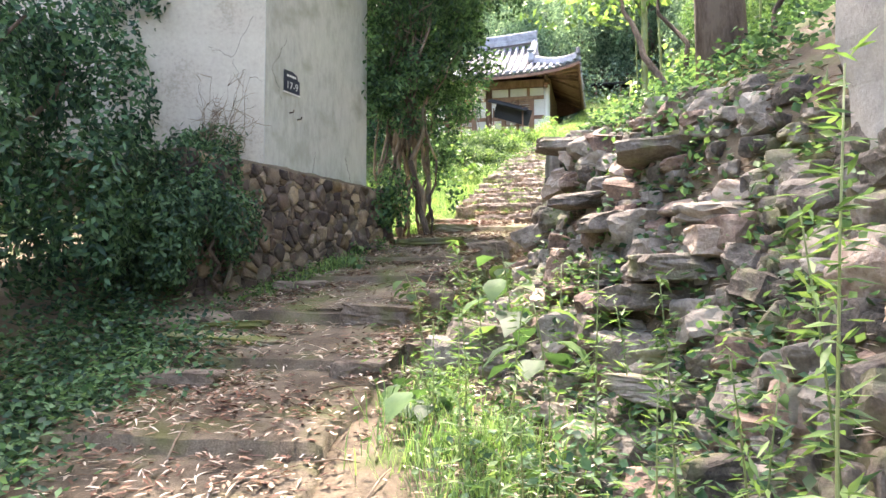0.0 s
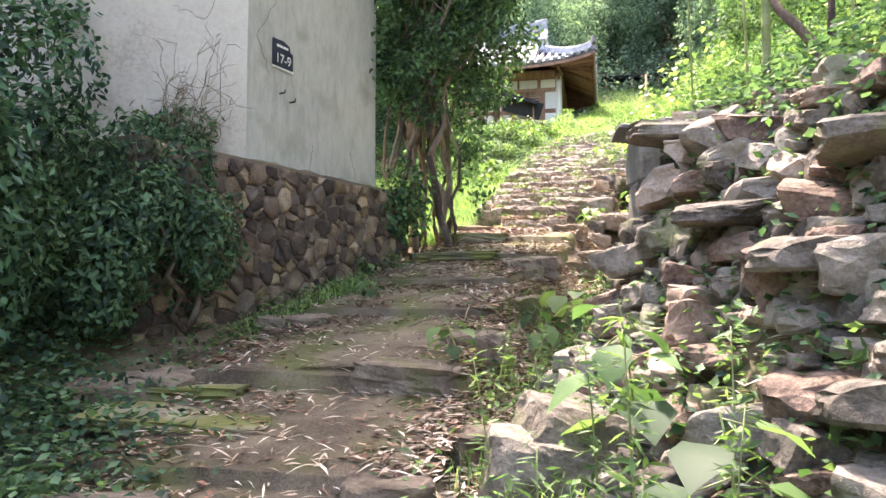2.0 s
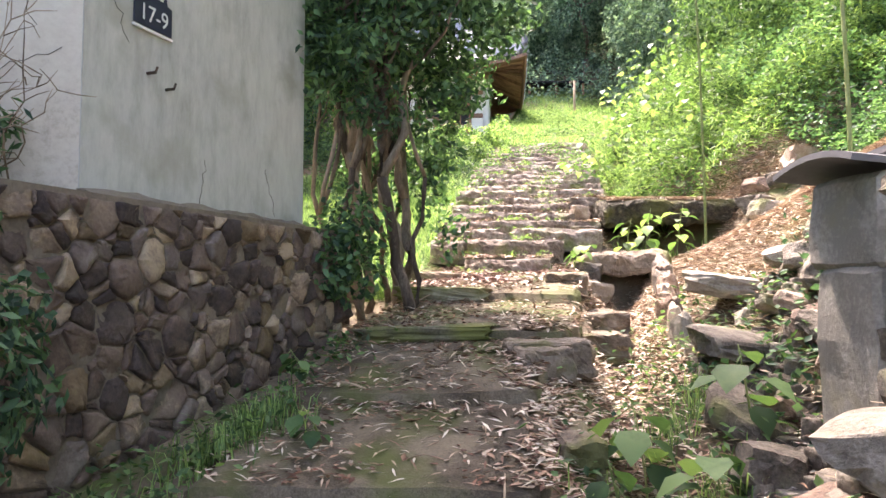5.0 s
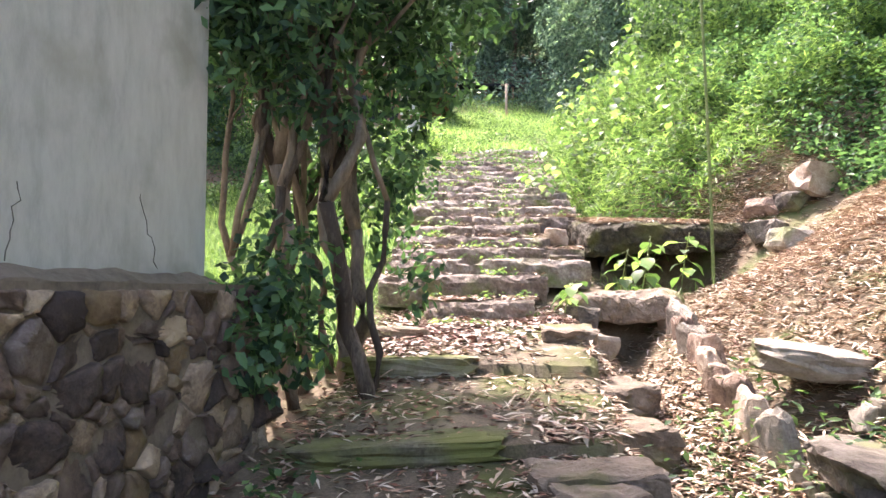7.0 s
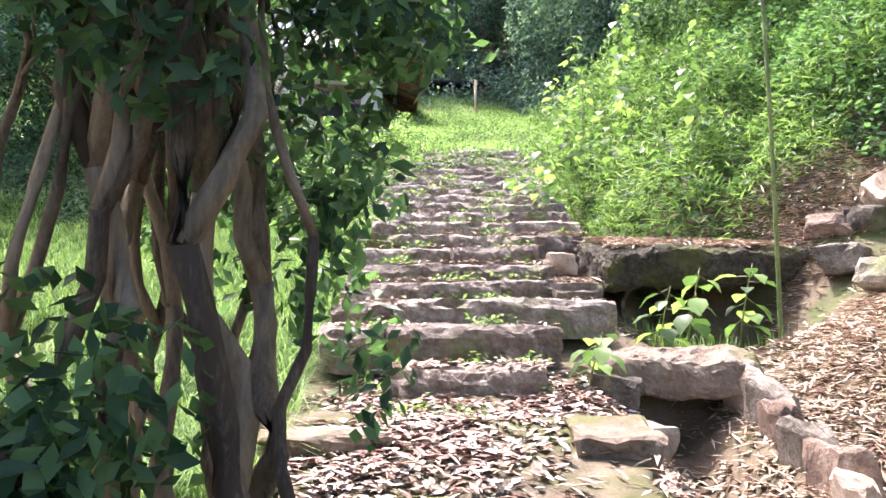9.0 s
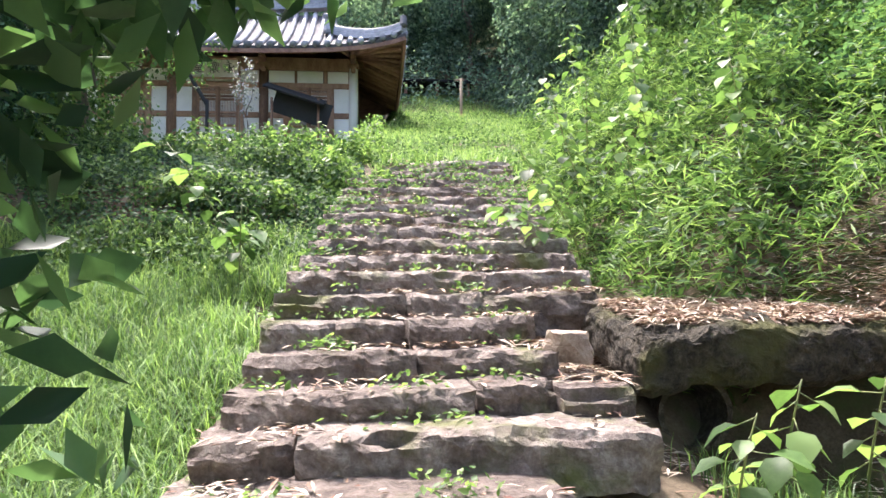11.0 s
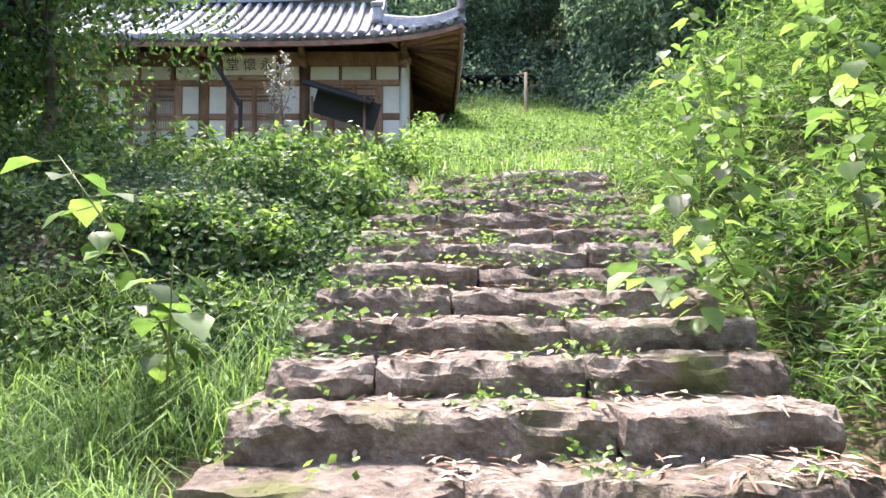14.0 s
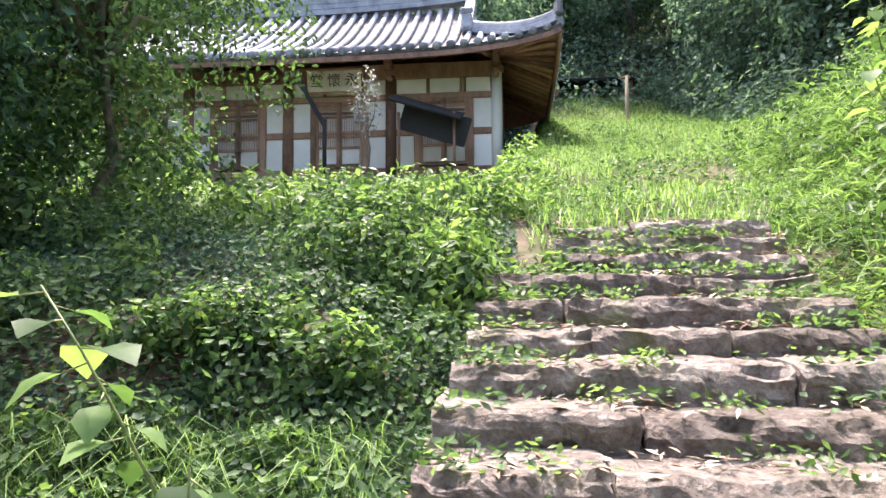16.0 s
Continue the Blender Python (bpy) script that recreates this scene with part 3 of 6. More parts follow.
# north end of the base
for k in range(26):
    s = r.uniform(0.05, 1.0)
    p = BB + Vector((-bd.y, bd.x)) * s
    stone(r.choice(BROWN), "wall_stone", base, (p.x, p.y, r.uniform(2.1, 2.85)), (0.26, 0.15, 0.19), bang + 90, (0, r.uniform(-10, 10)))
# cement ledge between plaster and rubble
def sweep(name, pts, profile, mat, parent, label=""):
    """One mesh: a profile of (side, up) points swept along a line."""
    vs, fs, n = [], [], len(profile)
    pts = [Vector(p) for p in pts]
    for k, p in enumerate(pts):
        d = (pts[min(k + 1, len(pts) - 1)] - pts[max(k - 1, 0)]).normalized()
        s = d.cross(Vector((0, 0, 1))).normalized()
        u = s.cross(d)
        vs += [p + s * a + u * b for a, b in profile]
    for k in range(len(pts) - 1):
        fs += [(k * n + i, k * n + (i + 1) % n, (k + 1) * n + (i + 1) % n, (k + 1) * n + i) for i in range(n)]
    fs += [tuple(range(n))[::-1], tuple(range((len(pts) - 1) * n, len(pts) * n))]
    return part(name, mesh_from(name, vs, fs, mat), parent, label)


lp = [PA.lerp(PB, k / 24) for k in range(25)]
sweep("ledge", [(p.x + 0.03, p.y - 0.01, 2.925 + r.uniform(-0.012, 0.012)) for p in lp], [(-0.05, -0.03), (0.09 , -0.035), (0.085, 0.0), (0.0, 0.045), (-0.05, 0.045)], M_MORTAR, house, "rough cement ledge")

# cracks in the plaster
M_CRACK = material("crack_shadow_dirt", [(0.3, (0.05, 0.045, 0.04)), (0.7, (0.12, 0.11, 0.10))], 20, 0.95, 0.0)
rc = random.Random(12)
for k, (s0, z0, s1, z1) in enumerate(((0.35, 4.45, 0.12, 4.05), (0.12, 4.05, 0.28, 3.75), (1.5, 3.3, 1.62, 2.98), (0.9, 3.25, 0.86, 2.98))):
    pts = []
    for j in range(9):
        u = j / 8
        q = PA + (PB - PA).normalized() * (s0 + (s1 - s0) * u + rc.uniform(-0.02, 0.02))
        pts.append((q.x + 0.001, q.y, z0 + (z1 - z0) * u + rc.uniform(-0.015, 0.015)))
    part("crack", tubes_mesh("crack", [tube("t", pts, [0.0018] * 9, M_CRACK, 5)], M_CRACK), house)
sd = (PA - Vector((-6.4, 5.5))).normalized()
for k, (s0, z0, s1, z1) in enumerate(((0.15, 4.6, 0.35, 4.1), (0.35, 4.1, 0.2, 3.7), (0.6, 4.2, 0.35, 4.12), (0.1, 3.6, 0.45, 3.4), (0.7, 3.9, 0.6, 3.3))):
    pts = []
    for j in range(9):
        u = j / 8
        q = PA - sd * (s0 + (s1 - s0) * u + rc.uniform(-0.02, 0.02))
        pts.append((q.x, q.y - 0.001, z0 + (z1 - z0) * u + rc.uniform(-0.015, 0.015)))
    part("crack", tubes_mesh("crack", [tube("t", pts, [0.0018] * 9, M_CRACK, 5)], M_CRACK), house)

# number plate
M_NAVY = material("navy_enamel", [(0.3, (0.012, 0.016, 0.035)), (0.7, (0.025, 0.03, 0.06))], 6, 0.4, 0.02)
M_LETTER = material("white_letter", [(0.3, (0.7, 0.7, 0.68)), (0.7, (0.8, 0.8, 0.78))], 6, 0.6, 0.0)
wd = (PB - PA).normalized()
wn_ = Vector((wd.y, -wd.x))
pc = PA + wd * 0.44
PLATE = Matrix.Translation((pc.x + wn_.x * 0.012, pc.y + wn_.y * 0.012, 3.98)) @ Matrix(((wd.x, 0, wn_.x, 0), (wd.y, 0, wn_.y, 0), (0, 1, 0, 0), (0, 0, 0, 1)))
plate = tagged(new("number_plate"), "dark navy house number plate with white digits on the plaster", "sign")
plate.matrix_world = PLATE @ Matrix.Diagonal((0.8, 0.85, 1, 1))


def flat_shape(name, outline, depth, mat, parent, z=0.0, label=""):
    bm = bmesh.new()
    f = bm.faces.new([bm.verts.new((x, y, z)) for x, y in outline])
    e = bmesh.ops.extrude_face_region(bm, geom=[f])
    for v in e["geom"]:
        if isinstance(v, bmesh.types.BMVert):
            v.co.z -= depth
    bmesh.ops.recalc_face_normals(bm, faces=bm.faces[:])
    return part(name, bm_mesh(name, bm, mat), parent, label)


edge = [(-0.17, -0.14), (0.17, -0.14), (0.17, 0.05), (0.13, 0.05), (0.12, 0.11), (0.07, 0.135), (0.0, 0.145), (-0.07, 0.145), (-0.13, 0.14), (-0.17, 0.14)]
flat_shape("panel", [(-0.17, -0.14), (0.17, -0.14), (0.17, 0.04), (0.125, 0.05), (0.115, 0.11), (0.0, 0.145), (-0.17, 0.14)], 0.01, M_NAVY, plate, 0.0)
flat_shape("rim", [(-0.18, -0.165), (0.18, -0.165), (0.18, -0.15), (-0.18, -0.15)], 0.012, M_LETTER, plate, 0.003, "white lower rim")
cu = bpy.data.curves.new("digits", "FONT")
cu.body, cu.size, cu.align_x, cu.extrude = "17-9", 0.145, "CENTER", 0.001
tmp = new("digits", cu)
dg = bpy.context.evaluated_depsgraph_get()
tm = bpy.data.meshes.new_from_object(tmp.evaluated_get(dg))
bpy.data.objects.remove(tmp)
tm.materials.append(M_LETTER)
part("digits", tm, plate, "white digits", pose(0, -0.105, 0.004))
bm = bmesh.new()
for k, (x, w) in enumerate(((-0.09, 0.045), (-0.035, 0.05), (0.02, 0.045), (0.065, 0.03))):
    add_box(bm, (w, 0.028, 0.002), pose(x, 0.075, 0.003))
part("street_lettering", bm_mesh("street_lettering", bm, M_LETTER), plate)
M_RUST = material("rusty_iron", [(0.3, (0.03, 0.02, 0.015)), (0.7, (0.10, 0.06, 0.04))], 20, 0.8, 0.3)
hook = tagged(new("wall_hook"), "small rusty iron hook in the plaster wall", "hook")
for dx, z in ((0.42, 3.62), (0.56, 3.57)):
    q = PA + wd * dx
    part("pin", tubes_mesh("pin", [tube("pin", [(q.x - 0.02, q.y, z), (q.x + 0.05, q.y - 0.02, z), (q.x + 0.06, q.y - 0.02, z + 0.03)], [0.009, 0.008, 0.006], M_RUST, 6)], M_RUST), hook)

# ---- dry-stone bank along the path ----
r = random.Random(11)


def stony(thing, y0, y1, step, levels, keep, sizes):
    y = y0
    while y < y1:
        foot = float(lerp(y, [(-5, 0.6), (1.5, 0.4), (3, 0.2), (3.8, -0.1), (4.5, -0.5), (6.2, -0.68), (7.2, -0.25), (9.5, 0.0), (11, 0.1)]))
        w = float(lerp(y, [(0, 0.9), (2.5, 1.0), (3.5, 1.4), (5.0, 1.25), (5.8, 0.75), (6.2, 0.75), (8, 0.9), (12, 1.0)]))
        for lev in range(levels):
            u = 1.15 * lev / levels + r.uniform(-0.04, 0.04)
            x = foot + u * w - 0.05
            k = sizes * r.choice((0.6, 0.75, 0.9, 1.0, 1.3)) * (0.85 if y < 4.2 else 1.0)
            sz = (r.uniform(0.2, 0.34) * k, r.uniform(0.22, 0.38) * k, r.uniform(0.1, 0.21) * k)
            if r.random() < keep:
                yy = y + r.uniform(-0.1, 0.1)
                stone(r.choice(ROCKS), "stone", thing, (x, yy, float(ground(x, yy)) + r.uniform(-0.02, 0.04)), sz, r.uniform(0, 360), (r.uniform(-16, 16), r.uniform(-20, 12)))
        y += step


bank = tagged(new("dry_stone_bank"), "tumbled dry-stone bank of grey and brown field stones", "stone wall", kind="structure")
stony(bank, 1.15, 6.3, 0.2, 12, 0.9, 0.88)
# small rubble packed between the larger stones
rv, rf, ro = [], [], 0
rub = np.random.default_rng(15)
arr = []
for me in ROCKS[:8]:
    co = np.empty(len(me.vertices) * 3)
    me.vertices.foreach_get("co", co)
    arr.append((co.reshape(-1, 3), np.array([p.vertices[:] for p in me.polygons])))
for _ in range(1100):
    y = rub.uniform(1.2, 8.8)
    foot = lerp(y, [(-5, 0.6), (1.5, 0.4), (3, 0.2), (3.8, -0.1), (4.5, -0.5), (6.2, -0.68), (7.2, -0.25), (9.5, 0.0)])
    x = foot + rub.uniform(-0.15, 1.15)
    v, f = arr[rub.integers(8)]
    w, (sx, sy, sz) = rub.uniform(0, 6.28), rub.uniform(0.05, 0.15, 3)
    p = v * (sx, sy, sz * 0.8)
    p = np.stack([p[:, 0] * np.cos(w) - p[:, 1] * np.sin(w) + x, p[:, 0] * np.sin(w) + p[:, 1] * np.cos(w) + y, p[:, 2] + float(ground(x, y)) + 0.02], 1)
    rv.append(p)
    rf.append(f + ro)
    ro += len(v)
tagged(part("bank_rubble", np_mesh("bank_rubble", np.concatenate(rv), np.concatenate(rf), M_ROCK)), "small loose rubble packed between the bank stones", "rubble", kind="stuff")
ditch_bank = tagged(new("ditch_bank"), "low ragged stone bank along the leafy ditch", "stone wall", kind="structure")
stony(ditch_bank, 6.7, 9.0, 0.3, 7, 0.5, 0.85)
# flat ledge stones on the crown of the bank
for (x, y, z, w, d, h, t) in ((-0.05, 5.95, 2.80, 0.6, 0.42, 0.1, 10), (0.10, 5.2, 2.86, 0.55, 0.42, 0.1, -20), (0.22, 4.6, 2.85, 0.5, 0.42, 0.11, 35), (0.32, 4.0, 2.75, 0.5, 0.4, 0.12, 5), (0.36, 3.5, 2.66, 0.45, 0.4, 0.1, 60), (0.5, 3.9, 2.9, 0.5, 0.4, 0.12, 15), (0.5, 4.5, 3.0, 0.5, 0.4, 0.12, -15)):
    stone(rock_mesh("ledge_stone", (1, 1, 1), M_ROCK, int(x * 77 + y * 13), 0.05, 4), "stone", bank, (x, y, min(z, float(ground(x, y)) + 0.06)), (w, d, h), t, (r.uniform(-6, 6), r.uniform(-6, 6)))
block = tagged(part("concrete_block", box_mesh("concrete_block", (0.55, 0.75, 1.5), M_CONC, 0.03, 0.03, 44, 6), None, m=pose(1.42, 2.9, 2.3, 4, -6, 12)), "weathered grey concrete block on the bank", "concrete block")
# leaning dark slabs
for (x, y, z, w, d, h, t, tip) in ((-0.3, 7.5, 2.2, 0.3, 0.4, 0.2, 30, (20, 5)), (-0.72, 4.9, 1.55, 0.5, 0.5, 0.3, 20, (0, 12)), (-0.82, 4.75, 1.25, 0.5, 0.45, 0.28, 10, (0, 8)),
                                   (0.05, 8.3, 2.62, 0.8, 0.5, 0.14, 15, (4, 8)), (0.3, 9.2, 2.8, 0.7, 0.5, 0.14, -10, (4, 8))):
    stone(rock_mesh("leaning_slab", (1, 1, 1), M_ROCK, int(x * 97 + y * 17), 0.05, 4), "stone", bank, (x, y, min(z, float(ground(x, y)) + h * 0.3)), (w, d, h), t, tip)

# stones along the path
for (x, y, w, d, h, t) in ((-1.60, 5.45, 0.55, 0.32, 0.18, -4), (-1.42, 4.35, 0.34, 0.26, 0.26, 20), (-2.55, 4.05, 0.62, 0.3, 0.22, 6), (-2.62, 4.9, 0.95, 0.4, 0.07, 4), (-2.75, 5.3, 0.6, 0.3, 0.10, -8), (-3.30, 5.25, 0.42, 0.4, 0.42, 30),
                           (-3.05, 5.45, 0.5, 0.4, 0.4, -20), (-2.72, 6.55, 0.5, 0.3, 0.2, 15), (-1.12, 7.5, 0.2, 0.5, 0.24, 5), (-1.15, 8.55, 0.55, 0.3, 0.22, -3), (-0.70, 9.55, 0.42, 0.5, 0.24, 12), (-0.62, 10.1, 0.5, 0.42, 0.26, 20),
                           (-0.80, 10.45, 0.36, 0.42, 0.22, -10), (-2.05, 10.5, 0.5, 0.3, 0.2, 10), (-2.2, 10.95, 0.4, 0.5, 0.3, 30), (-1.9, 9.85, 0.75, 0.3, 0.12, 4), (-1.20, 8.35, 0.3, 0.36, 0.25, 14), (-1.95, 8.8, 0.9, 0.26, 0.1, 3),
                           (-1.35, 6.1, 0.36, 0.3, 0.2, 30), (-1.25, 5.0, 0.36, 0.3, 0.25, 60)):
    z = float(top(x, y))
    ob = stone(box_mesh("path_stone", (1, 1, 1), M_MOSSTONE if h < 0.15 else M_PATH_STONE, 0.05, 0.09, int(x * 131 + y * 71), 6), "path_stone", None, (x, y, z - h * 0.25), (w, d, h), t, (r.uniform(-3, 3), r.uniform(-3, 3)))
    tagged(ob, "flat mossy stone slab set in the path" if h < 0.15 else "rough grey-brown stone beside the footpath", "stone", "stones along the path")

# ---- culverts ----
def rough_slab(name, size, mat, seed):
    """A worn slab: rounded edges, a wavering outline and a crumbling pebbly face."""
    r = random.Random(seed)
    off = Vector((r.uniform(0, 90), r.uniform(0, 90), r.uniform(0, 90)))
    bm = bmesh.new()
    add_box(bm, size)
    for ax in range(3):
        es = [e for e in bm.edges if abs((e.verts[1].co - e.verts[0].co).normalized()[ax]) > 0.9]
        bmesh.ops.subdivide_edges(bm, edges=es, cuts=max(4, int(size[ax] / 0.02)), use_grid_fill=True)
    half = Vector(size) / 2
    rad = min(half) * 0.55
    for v in bm.verts:
        p = v.co.copy()
        core = Vector([max(-h + rad, min(h - rad, c)) for h, c in zip(half, p)])
        d = p - core
        if d.length > 1e-6:
            v.co = core + d.normalized() * min(d.length, rad)
        v.co += noise.noise_vector(p * 2.2 + off) * 0.06 + noise.noise_vector(p * 8.0 + off) * 0.028 + noise.noise_vector(p * 22.0 + off) * 0.016 + noise.noise_vector(p * 47.0 + off) * 0.007
    return bm_mesh(name, bm, mat)


def slab(name, label, c, size, turn, mat, seed, slope=1):
    ob = part(name, rough_slab(name, size, mat, seed), None, m=pose(*c, slope, -2, turn))
    return tagged(ob, label, "stone slab")


slab("culvert_slab", "long flat stone slab bridging the ditch", (-0.10, 11.34, 2.76), (0.86, 0.42, 0.19), -24, M_PATH_STONE, 3)
slab("mossy_slab", "thick mossy concrete slab covered with dead bamboo leaves", (0.80, 12.80, 3.46), (1.85, 0.84, 0.29), 2, M_MOSSY, 4, 9)
pipe = tagged(new("drain_pipe"), "dark concrete drain pipe under the mossy slab", "pipe")
vs, fs = [], []
for ring, (yy, rr) in enumerate(((12.62, 0.20), (12.62, 0.17), (13.4, 0.17))):
    vs += [(0.27 + rr * math.cos(a), yy, 3.1 + rr * math.sin(a)) for a in np.linspace(0, 2 * math.pi, 24, endpoint=False)]
for ring in range(2):
    fs += [(ring * 24 + k, ring * 24 + (k + 1) % 24, ring * 24 + 24 + (k + 1) % 24, ring * 24 + 24 + k) for k in range(24)]
part("pipe_wall", mesh_from("pipe_wall", vs, fs, M_MOSSY), pipe)
rr_ = random.Random(8)
culvert = tagged(new("culvert_wall"), "upright field stones lining the ditch mouth", "stone wall", kind="structure")
for (x, y, z, w, d, h, t, tip) in (*[(float(lerp(y, [(9.0, -0.24), (10.2, 0.0), (11.1, 0.16)])) + 0.05, y, float(lerp(y, [(9.0, 2.02), (10.2, 2.30), (11.1, 2.50)])), 0.12, 0.31, 0.56, t, (rr_.uniform(-6, 6), -8)) for y, t in zip(np.arange(8.9, 11.15, 0.24), (4, -6, 8, 0, -5, 10, 3, -8, 6, 0))],
                                   (-0.5, 11.3, 2.6, 0.22, 0.3, 0.3, 20, (5, 5)), (-0.52, 10.95, 2.46, 0.3, 0.3, 0.2, 30, (5, 5)), (1.5, 11.52, 3.28, 0.4, 0.3, 0.24, 10, (0, 8)), (1.55, 12.15, 3.45, 0.3, 0.3, 0.2, 40, (0, 0)),
                                   (-0.35, 12.72, 3.44, 0.2, 0.16, 0.14, 20, (4, 3)), (1.7, 12.5, 3.7, 0.3, 0.3, 0.2, 50, (0, 0)), (1.9, 12.3, 3.75, 0.24, 0.24, 0.18, 10, (0, 0)), (2.15, 12.4, 3.95, 0.5, 0.4, 0.3, 20, (0, 10))):
    stone(rr_.choice(ROCKS), "stone", culvert, (x, y, min(z, float(ground(x, y)) + 0.06) if x > 0.8 else z), (w, d, h), t, tip)

# broken concrete pillar on the bank
pillar = tagged(new("concrete_pillar"), "broken concrete pillar with tiled cap on the bank", "pillar")
part("shaft", box_mesh("shaft", (0.34, 0.34, 0.62), M_CONC, 0.02, 0.02, 9, 4), pillar, m=pose(-0.15, 6.5, 2.26, 2, -2, 8))
part("cap_block", box_mesh("cap_block", (0.38, 0.38, 0.3), M_CONC, 0.02, 0.02, 10, 4), pillar, m=pose(-0.14, 6.5, 2.72, 1, 2, 10))
for k, (dx, dz, tip) in enumerate(((-0.16, 0.0, 5), (0.1, 0.035, 3), (0.36, 0.07, 6))):
    vs, fs = [], []
    for q in range(2):
        for x in (-0.17, 0.17):
            for a in range(9):
                w = math.radians(-19 + 38 * a / 8)
                rr = 0.75 - 0.022 * q
                vs.append((x, rr * math.sin(w), rr * math.cos(w) - 0.72))
    for a in range(8):
        fs += [(a, a + 1, 9 + a + 1, 9 + a), (18 + a, 27 + a, 27 + a + 1, 18 + a + 1), (a, 18 + a, 18 + a + 1, a + 1), (9 + a, 9 + a + 1, 27 + a + 1, 27 + a)]
    fs += [(0, 9, 27, 18), (8, 26, 35, 17)]
    part("cap_tile", mesh_from("cap_tile", vs, fs, M_TILE_DARK), pillar, "weathered curved roof tile", pose(-0.10 + dx, 6.5, 2.92 + dz, 0, tip, 6))

# ---- tiled hall on the terrace ----
HY, HX, HZ, BAY = 27.4, -1.40, 7.25, 2.28
hall = tagged(new("tiled_hall"), "traditional timber hall with white plaster panels and grey tiled roof", "house")
hall.matrix_world = pose(HX, HY, 0, 0, 0, -1.5)


def hbox(name, x0, x1, y0, y1, z0, z1, mat, parent, label="", bevel=0.012):
    return part(name, box_mesh(name, (x1 - x0, y1 - y0, z1 - z0), mat, bevel), parent, label, pose((x0 + x1) / 2, (y0 + y1) / 2, (z0 + z1) / 2))


def lattice_door(x0, x1, z0, z1):
    d = part("door", box_mesh("door", (x1 - x0, 0.02, z1 - z0), M_PAPER, 0), hall, "papered lattice door", pose((x0 + x1) / 2, 0.03, (z0 + z1) / 2))
    fr = []
    w, h = x1 - x0, z1 - z0
    bm = bmesh.new()
    for x in (-w / 2 + 0.03, -0.03, 0.03, w / 2 - 0.03):
        add_box(bm, (0.055, 0.05, h), pose(x, -0.02, 0))
    for z in (-h / 2 + 0.04, -h / 2 + 0.42, -0.05, 0.05, h * 0.27, h * 0.33, h / 2 - 0.15, h / 2 - 0.03):
        add_box(bm, (w - 0.06, 0.045, 0.05), pose(0, -0.02, z))
    part("door_frame", bm_mesh("door_frame", bm, M_WOOD), d)
    bm = bmesh.new()
    n = 11
    for s in (-1, 1):
        for k in range(n):
            add_box(bm, (0.011, 0.02, h - 0.45), pose(s * (0.06 + (w / 2 - 0.09) * (k + 0.5) / n), -0.022, 0.2))
    for k in range(6):
        add_box(bm, (w - 0.06, 0.018, 0.012), pose(0, -0.024, h / 2 - 0.05 - 0.022 * k))
        add_box(bm, (w - 0.06, 0.018, 0.012), pose(0, -0.024, -0.13 + 0.022 * k + 0.06))
    part("lattice", bm_mesh("lattice", bm, M_WOOD), d)
    return d


NB = 4
for b in range(NB):
    xr = -BAY * b
    xl = xr - BAY
    lattice_door(xl + 0.63, xr - 0.63, HZ + 0.35, 9.02)
    for a, c in ((xl + 0.10, xl + 0.50), (xr - 0.50, xr - 0.10)):
        hbox("panel", a, c, 0.02, 0.10, 8.38, 9.02, M_WHITE, hall)
        hbox("panel", a, c, 0.02, 0.10, HZ + 0.3, 8.24, M_WHITE, hall)
        hbox("rail", a, c, -0.02, 0.09, 8.24, 8.38, M_WOOD, hall)
    for x in (xl + 0.565, xr - 0.565):
        hbox("jamb", x - 0.065, x + 0.065, -0.03, 0.11, HZ + 0.2, 9.02, M_WOOD, hall)
    hbox("lintel", xl, xr, -0.04, 0.13, 9.02, 9.15, M_WOOD, hall)
    for a, c in ((xl + 0.12, xl + 0.78), (xl + 0.84, xl + 1.50), (xl + 1.62, xl + 2.15)):
        hbox("panel", a, c, 0.02, 0.10, 9.15, 9.48, M_WHITE, hall)
    for x in (xl + 0.81, xl + 1.56):
        hbox("stud", x - 0.035, x + 0.035, -0.01, 0.11, 9.15, 9.48, M_WOOD, hall)
    hbox("beam", xl, xr, -0.06, 0.14, 9.48, 9.80, M_WOOD, hall)
    hbox("sill_beam", xl, xr, -0.05, 0.14, HZ + 0.1, HZ + 0.3, M_WOOD, hall)
for k in range(NB + 1):
    x = -BAY * k
    part("post", tubes_mesh("post", [tube("post", [(x, 0, HZ), (x, 0, 8.4), (x, 0, 9.55)], [0.125, 0.12, 0.115], M_WHITE if k == 0 else M_WOOD, 14)], M_WHITE if k == 0 else M_WOOD), hall, "pale weathered timber post" if k == 0 else "")
    bm = bmesh.new()
    add_box(bm, (0.3, 0.3, 0.12), pose(x, 0, 9.6), 0.03)
    add_box(bm, (0.14, 0.75, 0.16), pose(x, -0.15, 9.72), 0.03)
    add_box(bm, (0.12, 0.5, 0.1), pose(x, -0.2, 9.46), 0.03)
    part("bracket", bm_mesh("bracket", bm, M_WOOD), hall)
hbox("side_wall", 0.0, 0.1, 0.14, 4.6, HZ, 9.9, M_RAFTER, hall, "reddish timber side wall")
hbox("back_wall", -BAY * NB, 0.0, 4.6, 4.7, HZ, 9.9, M_WHITE, hall)
hbox("far_wall", -BAY * NB - 0.1, -BAY * NB, 0.14, 4.6, HZ, 9.9, M_WHITE, hall)
hbox("plinth", -BAY * NB - 0.5, 0.45, -0.7, 5.1, HZ - 0.9, HZ, M_ROCK, hall, "stone plinth")
# eaves: the front edge lies 1.25 m out and lifts towards the corners
OUT, XE, XW, YB = 1.28, 1.3, -BAY * NB - 1.3, 5.9


